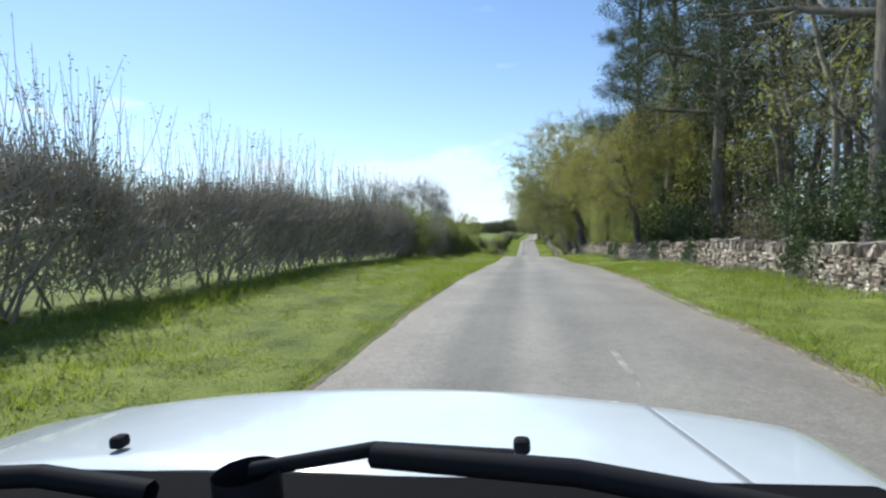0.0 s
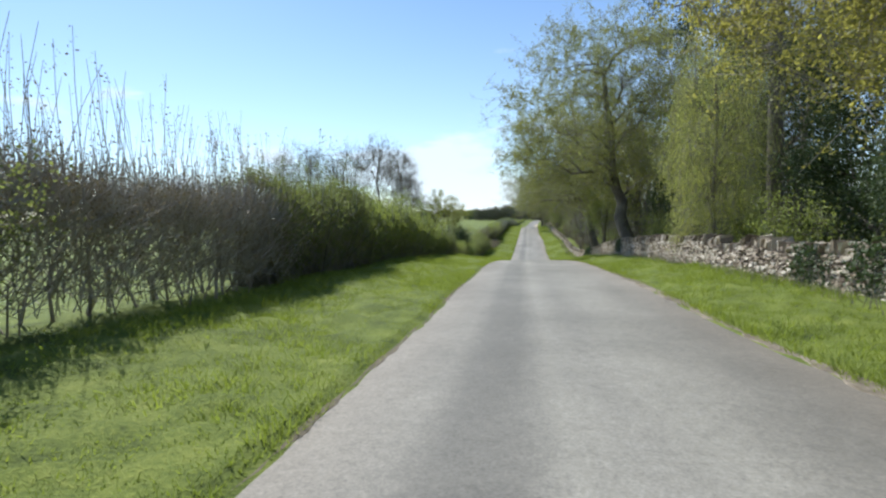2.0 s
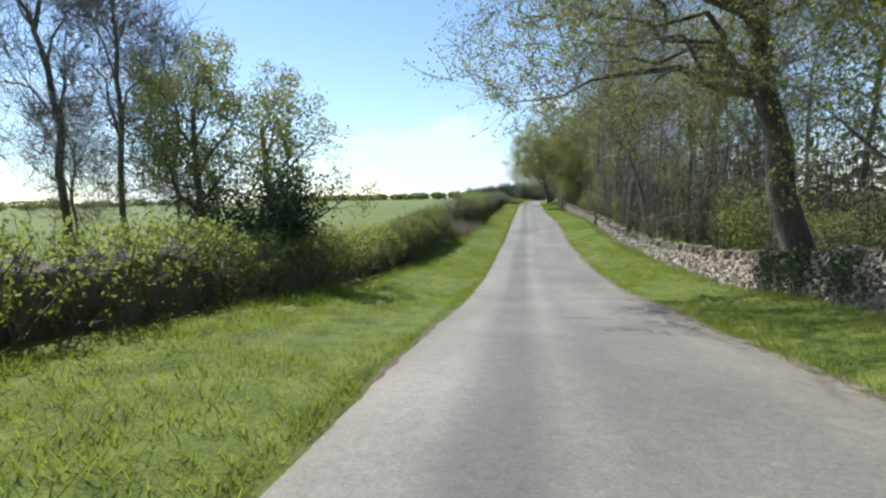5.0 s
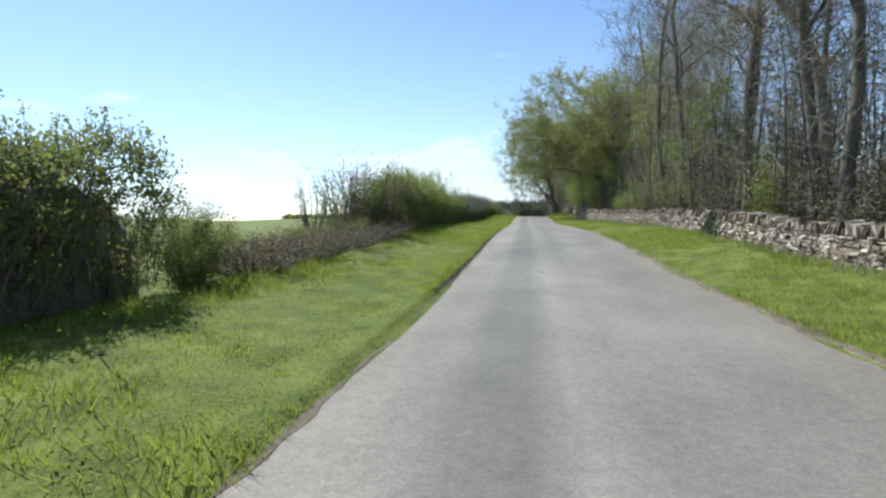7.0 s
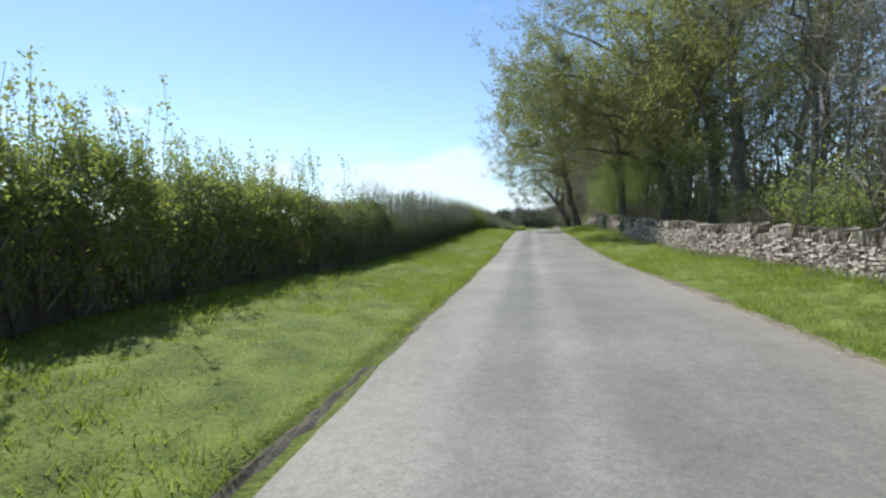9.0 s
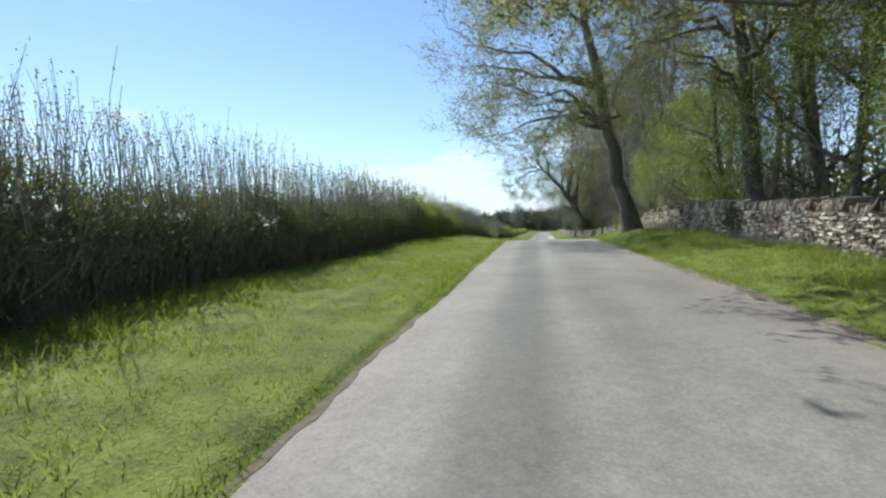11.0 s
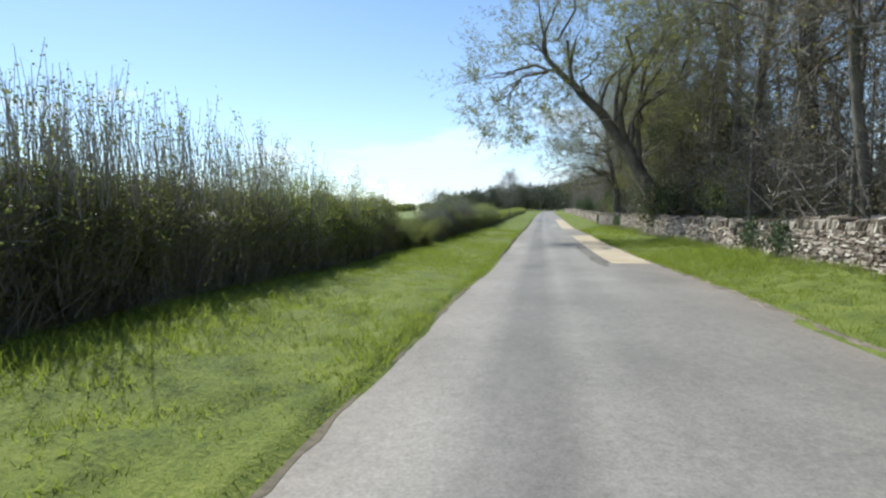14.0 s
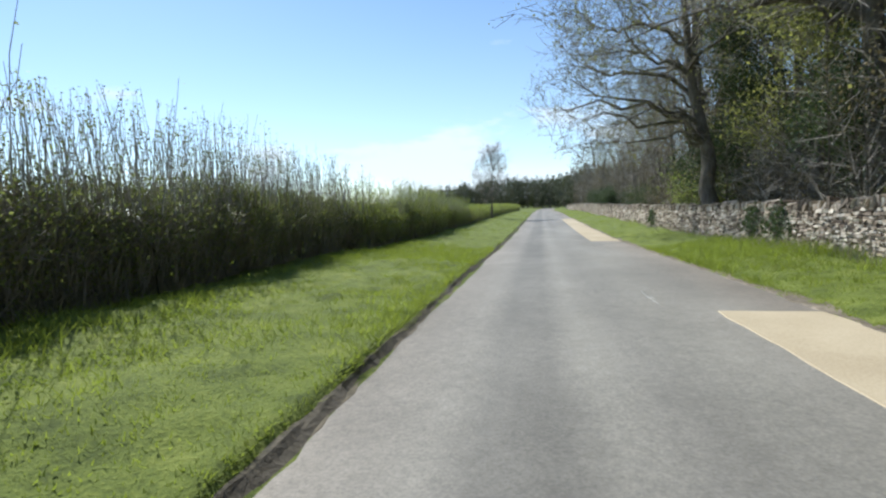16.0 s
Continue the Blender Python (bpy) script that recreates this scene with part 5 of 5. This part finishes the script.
def dry_stems():
    rng = np.random.default_rng(13)
    n = 9000
    s = rng.uniform(0, 240, n)
    s = s[rng.random(n) < 0.35 + 0.5 * (np.sin(s * 0.21) + np.sin(s * 0.57) > 0.2)]
    n = len(s)
    off = rng.uniform(4.75, 5.5, n)
    p = np.stack([road_x(s) + off, s, ground_z(off, s) - 0.02], 1)
    h = rng.uniform(0.12, 0.42, n)[:, None]
    d = (rng.normal(size=(n, 3)) * [0.3, 0.3, 0] + [0, 0, 1]) * h
    v, f = tubes(np.stack([p, p + d * 0.6, p + d], 1), np.full((n, 3), 0.006) * [[1, 0.8, 0.5]], 3)
    tagged(new("dry_grass", quads("dry_grass", v, f, TWIG_PALE)), "pale dry grass stems along the foot of the wall", "dry grass", kind="stuff")


dry_stems()


def make_ivy(seed):
    rng = np.random.default_rng(seed)
    ob = thing("ivy", "dark ivy hanging over the stone wall", "ivy", "ivy on the wall")
    n = 26
    p = np.stack([rng.normal(0, 0.06, n), rng.uniform(-0.7, 0.7, n), np.full(n, 1.15)], 1)
    d = np.stack([rng.uniform(-0.16, -0.06, n), rng.normal(0, 0.15, n), rng.uniform(-1.0, -0.35, n)], 1)
    P = p[:, None] + d[:, None] * np.linspace(0, 1, 4)[None, :, None] + rng.normal(size=(n, 4, 3)) * 0.03
    tagged(part("stemwork", quads("stemwork", *tubes(P, np.full((n, 4), 0.008), 3), BARK), ob), kind="stuff")
    C = np.repeat(P.reshape(-1, 3), 9, 0)
    C = C + rng.normal(size=C.shape) * [0.07, 0.12, 0.12]
    tagged(part("foliage", quads("foliage", *leaves(rng, C, 0.05), LEAF_DARK), ob), kind="stuff")
    return ob


kind_of("ivy", lambda: make_ivy(91))

# ---------------------------------------------------------------- dry stone wall
WALL_OFF, WALL_H = 5.6, 1.0


def wall_h(s):
    """The wall's height without its coping: lower at the wood's near end and in the dip."""
    return np.interp(s, [0, 30, 48, 75, 90, 125, 140, 200, 222], [0.62, 0.72, 0.92, 0.90, 0.64, 0.70, 0.95, 0.82, 0.98])


def stone_boxes(rng, c, dims, turn=None):
    """Rough blocks: eight jittered corners each, narrower towards the outside."""
    n = len(c)
    k = np.array([[x, y, z] for x in (-1, 1) for y in (-1, 1) for z in (-1, 1)], float)
    v = k[None] * dims[:, None] / 2
    v[:, :, 1] *= np.where(k[None, :, 0] < 0, 0.88, 1.0)
    v[:, :, 2] *= np.where(k[None, :, 0] < 0, 0.84, 1.0)
    v += rng.normal(size=v.shape) * dims[:, None] * np.array([0.07, 0.06, 0.09])
    if turn is not None:
        y, z = v[..., 1] * np.cos(turn)[:, None] - v[..., 2] * np.sin(turn)[:, None], v[..., 1] * np.sin(turn)[:, None] + v[..., 2] * np.cos(turn)[:, None]
        v[..., 1], v[..., 2] = y, z
    v += c[:, None]
    f = np.array([[0, 1, 3, 2], [4, 6, 7, 5], [0, 4, 5, 1], [2, 3, 7, 6], [1, 5, 7, 3], [0, 2, 6, 4]])
    return v, f


def lay_wall(s0, s1, rng, coarse=1.0):
    """Middles, sizes and leans of all stones of a stretch."""
    c, d, t = [], [], []
    z = 0.0
    while z < 1.04:
        h = rng.uniform(0.042, 0.085) * coarse
        s = s0 + rng.uniform(0, 0.3)
        while s < s1:
            w = rng.uniform(0.08, 0.26) * coarse
            g = float(ground_z(WALL_OFF, s)) - 0.05
            if z > float(wall_h(s)) - 0.04:
                s += w
                continue
            if z > 0.55 and math.sin(s * 0.35) + math.sin(s * 1.1 + 1) > 1.75:
                s += w
                continue
            c.append((float(road_x(s)) + WALL_OFF + rng.uniform(-0.02, 0.025) + z * 0.06, s + w / 2, g + z + h / 2 + rng.normal(0, 0.006)))
            d.append((0.26, w * 0.95, h * 0.93))
            t.append(rng.normal(0, 0.03))
            s += w
        z += h
    s = s0
    while s < s1:
        w = rng.uniform(0.045, 0.10) * coarse
        hh = rng.uniform(0.13, 0.33)
        g = float(ground_z(WALL_OFF, s)) - 0.05
        low = 0.25 if math.sin(s * 0.35) + math.sin(s * 1.1 + 1) > 1.75 else 0.0
        c.append((float(road_x(s)) + WALL_OFF + 0.14, s + w / 2, g + float(wall_h(s)) - low + hh / 2 - 0.02))
        d.append((rng.uniform(0.30, 0.42), w * 0.85, hh))
        t.append(rng.normal(0.25, 0.28))
        s += w * 1.08
    return np.array(c), np.array(d), np.array(t)


wall = thing("wall_east", "dry stone wall of pale limestone with upright coping stones", "wall", kind="structure")
r = np.arange(-40, 345, 1.0)
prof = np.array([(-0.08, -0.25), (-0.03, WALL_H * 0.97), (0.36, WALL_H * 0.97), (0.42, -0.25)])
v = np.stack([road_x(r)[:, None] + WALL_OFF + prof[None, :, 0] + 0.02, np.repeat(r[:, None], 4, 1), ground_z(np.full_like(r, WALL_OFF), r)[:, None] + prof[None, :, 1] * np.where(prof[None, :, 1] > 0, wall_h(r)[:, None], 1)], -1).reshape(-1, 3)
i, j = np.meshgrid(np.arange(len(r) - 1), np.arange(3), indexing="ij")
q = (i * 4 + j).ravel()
part("wall_filling", quads("wall_filling", v, np.stack([q, q + 4, q + 5, q + 1], 1), WALL_CORE), wall, "dark core of the wall behind its stones")
NEAR0, NEAR1 = 15.0, 17.9
pieces = []
for k, (a, b, co) in enumerate(((-20, NEAR0, 1.0), (NEAR1, 120, 1.0), (120, 240, 1.05), (240, 335, 1.6))):
    rng = np.random.default_rng(200 + k)
    c, d, t = lay_wall(a, b, rng, co)
    v, f = stone_boxes(rng, c, d, t)
    n = len(c)
    pieces.append((v.reshape(-1, 3), (f[None] + 8 * np.arange(n)[:, None, None]).reshape(-1, 4)))
tagged(part("stones", quads("stones", *join(pieces), STONE), wall, "pale weathered limestone walling stones"), kind="stuff")
rng = np.random.default_rng(300)
shapes = []
for k in range(12):
    v, f = stone_boxes(rng, np.zeros((1, 3)), np.ones((1, 3)))
    shapes.append(quads("stone", v[0], f, STONE_PART))
c, d, t = lay_wall(NEAR0, NEAR1, rng)
for k in range(len(c)):
    ob = new("stone", shapes[k % 12])
    ob.parent = wall
    ob.matrix_basis = pose(*c[k], math.degrees(t[k])) @ Matrix.Diagonal((*d[k], 1))

for s_, up in ((12.0, 0.0), (19.5, -0.1), (24.5, -0.15), (34.0, 0.0), (36.0, -0.05), (58.0, 0.0), (72.6, 0.05), (74.2, 0.05), (75.6, 0.05), (108.0, -0.2), (152.0, 0.0), (160.0, 0.0),
               (191.0, -0.1), (197.5, 0.0), (199.4, 0.0), (224.8, 0.1), (226.4, 0.1), (240.0, 0.0)):
    plant("ivy", s_, WALL_OFF - 0.06, 0, 0.9, 1.0, up - 0.12)


# ---------------------------------------------------------------- the white car, placed and shaped to fit the camera's starting view
def paint(name, base, rough, metal=0.0, coat=0.0):
    m, n, l, p = material(name)
    place = n.new("ShaderNodeNewGeometry").outputs["Position"]
    dust = noise_of(n, l, 6, 5, 0.6, place)
    r = ramp(n, ((0.3, tuple(0.93 * c for c in base)), (0.7, base)))
    l.new(dust, r.inputs[0])
    l.new(r.outputs[0], p.inputs["Base Color"])
    p.inputs["Roughness"].default_value, p.inputs["Metallic"].default_value = rough, metal
    p.inputs["Coat Weight"].default_value, p.inputs["Coat Roughness"].default_value = coat, 0.04
    if not coat and not metal:
        p.inputs["Specular IOR Level"].default_value = 0.03
    return m


# White with a blue tint that stands in for the reflected sky.
WHITE = paint("white car paint", (0.68, 0.74, 0.79), 0.25, 0.0, 1.0)
BLACK = paint("black rubber", (0.020, 0.020, 0.022), 0.7)
PLASTIC = paint("black plastic", (0.010, 0.010, 0.011), 0.9)
CHROME = paint("bright alloy", (0.62, 0.63, 0.65), 0.25, 1.0)
SEAM = paint("grey gap strip", (0.20, 0.21, 0.22), 0.6)
LAMP = paint("headlamp glass", (0.55, 0.58, 0.60), 0.08, 0.0, 1.0)


# Curve fitted to the bonnet's outline from the camera's start pose.
def bonnet_z(x, y):
    z = 0.945 - 0.075 * (y - 0.58) - 2.2 * np.maximum(y - 1.20, 0) ** 2
    return z - 0.085 * (np.abs(x) / 0.95) ** 2 - 2.5 * np.maximum(np.abs(x) - 1.0, 0) ** 2


def patch_of(name, xs, ys, mat, lift=0.0, drop=0.012):
    X, Y = np.meshgrid(xs, ys, indexing="ij")
    near_ = np.where(np.abs(X) <= 0.695, np.abs(X) / 0.69, (1.14 - np.abs(X)) / 0.443)
    X = X + np.sign(X) * near_ * 0.10 * np.clip((1.3 - Y) / 0.56, -0.5, 1.2)
    Z = bonnet_z(X, Y) + lift
    edge_ = np.ones_like(Z) * 0
    edge_[0], edge_[-1] = -drop, -drop
    edge_[:, 0] -= drop
    v = np.stack([X, Y, Z + edge_], -1).reshape(-1, 3)
    a, b = len(xs), len(ys)
    i, j = np.meshgrid(np.arange(a - 1), np.arange(b - 1), indexing="ij")
    q = (i * b + j).ravel()
    return quads(name, v, np.stack([q, q + b, q + b + 1, q + 1], 1), mat, True)


def rod(name, points, radius, mat, sides=6):
    P = np.array(points, float)[None]
    v, f = tubes(P, np.full((1, len(points)), radius), sides)
    return quads(name, v, f, mat, True)


def block_mesh(name, lo, hi, mat, bevel=0.012, taper=0.0):
    bm = bmesh.new()
    bmesh.ops.create_cube(bm, size=1)
    for v in bm.verts:
        k = [(lo[i] + hi[i]) / 2 + v.co[i] * (hi[i] - lo[i]) for i in range(3)]
        if v.co.z > 0 and taper:
            k[1] -= taper * (1 if v.co.y > 0 else -1)
        v.co = k
    if bevel:
        bmesh.ops.bevel(bm, geom=bm.edges[:], offset=bevel, segments=2, affect="EDGES", profile=0.5)
    me = bpy.data.meshes.new(name)
    bm.to_mesh(me)
    bm.free()
    me.materials.append(mat)
    return me


def side_panel(name, x0, x1, mat):
    """A body side with both wheel arches cut out."""
    out = [(-2.45, 0.34), (-2.45, 0.74), (-2.2, 0.78), (0.45, 0.78), (0.6, 0.75), (1.40, 0.62), (1.56, 0.52), (1.58, 0.34)]
    for c in (0.98, -1.62):
        out += [(c + 0.40 * math.cos(a), 0.34 + 0.37 * math.sin(a)) for a in np.linspace(0, math.pi, 11)]
    bm = bmesh.new()
    a = [bm.verts.new((x0, y, z)) for y, z in out]
    b = [bm.verts.new((x1, y, z)) for y, z in out]
    bm.faces.new(a)
    bm.faces.new(b[::-1])
    n = len(out)
    for i in range(n):
        bm.faces.new((a[i], a[(i + 1) % n], b[(i + 1) % n], b[i]))
    bmesh.ops.recalc_face_normals(bm, faces=bm.faces[:])
    me = bpy.data.meshes.new(name)
    bm.to_mesh(me)
    bm.free()
    me.materials.append(mat)
    return me


def ring_mesh(name, profile, mat, n=28):
    """A wheel's part: a profile of (radius, x) turned about the axle."""
    a = np.arange(n) * 2 * np.pi / n
    P = np.array(profile)
    v = np.stack([np.repeat(P[None, :, 1], n, 0), np.cos(a)[:, None] * P[None, :, 0], np.sin(a)[:, None] * P[None, :, 0]], -1).reshape(-1, 3)
    k = len(P)
    i, j = np.meshgrid(np.arange(n), np.arange(k - 1), indexing="ij")
    f = np.stack([i * k + j, ((i + 1) % n) * k + j, ((i + 1) % n) * k + j + 1, i * k + j + 1], -1).reshape(-1, 4)
    return quads(name, v, f, mat, True)


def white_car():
    car = thing("car", "white car fitted to the camera's starting view, bonnet pale with reflected sky", "car")
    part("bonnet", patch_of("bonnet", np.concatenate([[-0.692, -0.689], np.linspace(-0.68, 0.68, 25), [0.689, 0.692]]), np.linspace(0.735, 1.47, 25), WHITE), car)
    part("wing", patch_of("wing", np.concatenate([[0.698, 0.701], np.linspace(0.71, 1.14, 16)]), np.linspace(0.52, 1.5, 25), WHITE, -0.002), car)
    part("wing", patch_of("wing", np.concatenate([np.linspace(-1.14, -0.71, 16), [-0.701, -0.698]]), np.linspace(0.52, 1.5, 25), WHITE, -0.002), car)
    # Grey strip laid over each panel gap, its colour standing in for shade.
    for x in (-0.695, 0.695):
        part("shut_line", patch_of("shut_line", np.linspace(x - 0.008, x + 0.008, 4), np.linspace(0.74, 1.46, 25), SEAM, 0.002, 0.004), car, "grey strip standing in for the shaded gap between bonnet and wing")
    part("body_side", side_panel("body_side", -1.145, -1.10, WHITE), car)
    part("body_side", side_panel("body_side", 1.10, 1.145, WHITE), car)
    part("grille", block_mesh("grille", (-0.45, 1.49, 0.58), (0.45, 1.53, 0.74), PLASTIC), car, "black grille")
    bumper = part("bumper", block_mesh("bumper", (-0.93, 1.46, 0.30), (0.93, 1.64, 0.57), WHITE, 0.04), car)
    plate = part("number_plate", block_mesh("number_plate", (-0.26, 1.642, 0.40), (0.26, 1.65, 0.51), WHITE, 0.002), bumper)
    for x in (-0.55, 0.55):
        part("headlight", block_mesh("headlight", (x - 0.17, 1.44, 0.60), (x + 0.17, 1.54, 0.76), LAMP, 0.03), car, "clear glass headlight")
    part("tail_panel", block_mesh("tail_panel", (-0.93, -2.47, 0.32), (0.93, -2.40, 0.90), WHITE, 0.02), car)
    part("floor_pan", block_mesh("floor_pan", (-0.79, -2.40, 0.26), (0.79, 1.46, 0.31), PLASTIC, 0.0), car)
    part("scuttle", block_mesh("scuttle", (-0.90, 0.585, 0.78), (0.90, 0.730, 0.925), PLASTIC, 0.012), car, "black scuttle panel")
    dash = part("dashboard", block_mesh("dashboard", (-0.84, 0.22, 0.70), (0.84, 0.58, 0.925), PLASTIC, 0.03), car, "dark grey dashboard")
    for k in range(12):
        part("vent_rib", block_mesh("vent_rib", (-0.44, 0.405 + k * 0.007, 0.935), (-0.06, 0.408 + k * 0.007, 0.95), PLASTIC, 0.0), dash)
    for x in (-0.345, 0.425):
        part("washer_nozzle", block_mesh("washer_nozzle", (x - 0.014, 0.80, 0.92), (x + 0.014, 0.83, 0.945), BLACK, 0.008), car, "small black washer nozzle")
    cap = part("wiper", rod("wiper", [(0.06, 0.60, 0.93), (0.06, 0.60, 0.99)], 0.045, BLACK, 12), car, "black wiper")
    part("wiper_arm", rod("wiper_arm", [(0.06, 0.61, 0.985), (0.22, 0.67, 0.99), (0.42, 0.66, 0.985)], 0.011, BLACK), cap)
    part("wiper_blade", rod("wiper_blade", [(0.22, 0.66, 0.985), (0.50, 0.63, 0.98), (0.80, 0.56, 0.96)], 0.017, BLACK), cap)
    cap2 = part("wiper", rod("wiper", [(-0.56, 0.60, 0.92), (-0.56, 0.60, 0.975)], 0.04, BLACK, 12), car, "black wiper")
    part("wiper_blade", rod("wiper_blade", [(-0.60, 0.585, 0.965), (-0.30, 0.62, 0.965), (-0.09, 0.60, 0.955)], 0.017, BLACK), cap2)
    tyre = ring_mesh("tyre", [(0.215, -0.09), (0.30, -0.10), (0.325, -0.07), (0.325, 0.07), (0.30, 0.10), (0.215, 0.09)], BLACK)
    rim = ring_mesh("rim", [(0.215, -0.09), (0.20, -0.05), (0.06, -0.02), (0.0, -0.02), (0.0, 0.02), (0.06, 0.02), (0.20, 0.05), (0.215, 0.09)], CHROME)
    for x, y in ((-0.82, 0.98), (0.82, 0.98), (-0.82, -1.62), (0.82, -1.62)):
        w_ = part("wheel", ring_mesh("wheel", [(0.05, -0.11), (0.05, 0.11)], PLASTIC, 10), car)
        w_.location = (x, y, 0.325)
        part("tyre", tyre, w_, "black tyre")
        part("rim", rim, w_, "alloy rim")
    # Place and lean are set to fit the view from the camera's start.
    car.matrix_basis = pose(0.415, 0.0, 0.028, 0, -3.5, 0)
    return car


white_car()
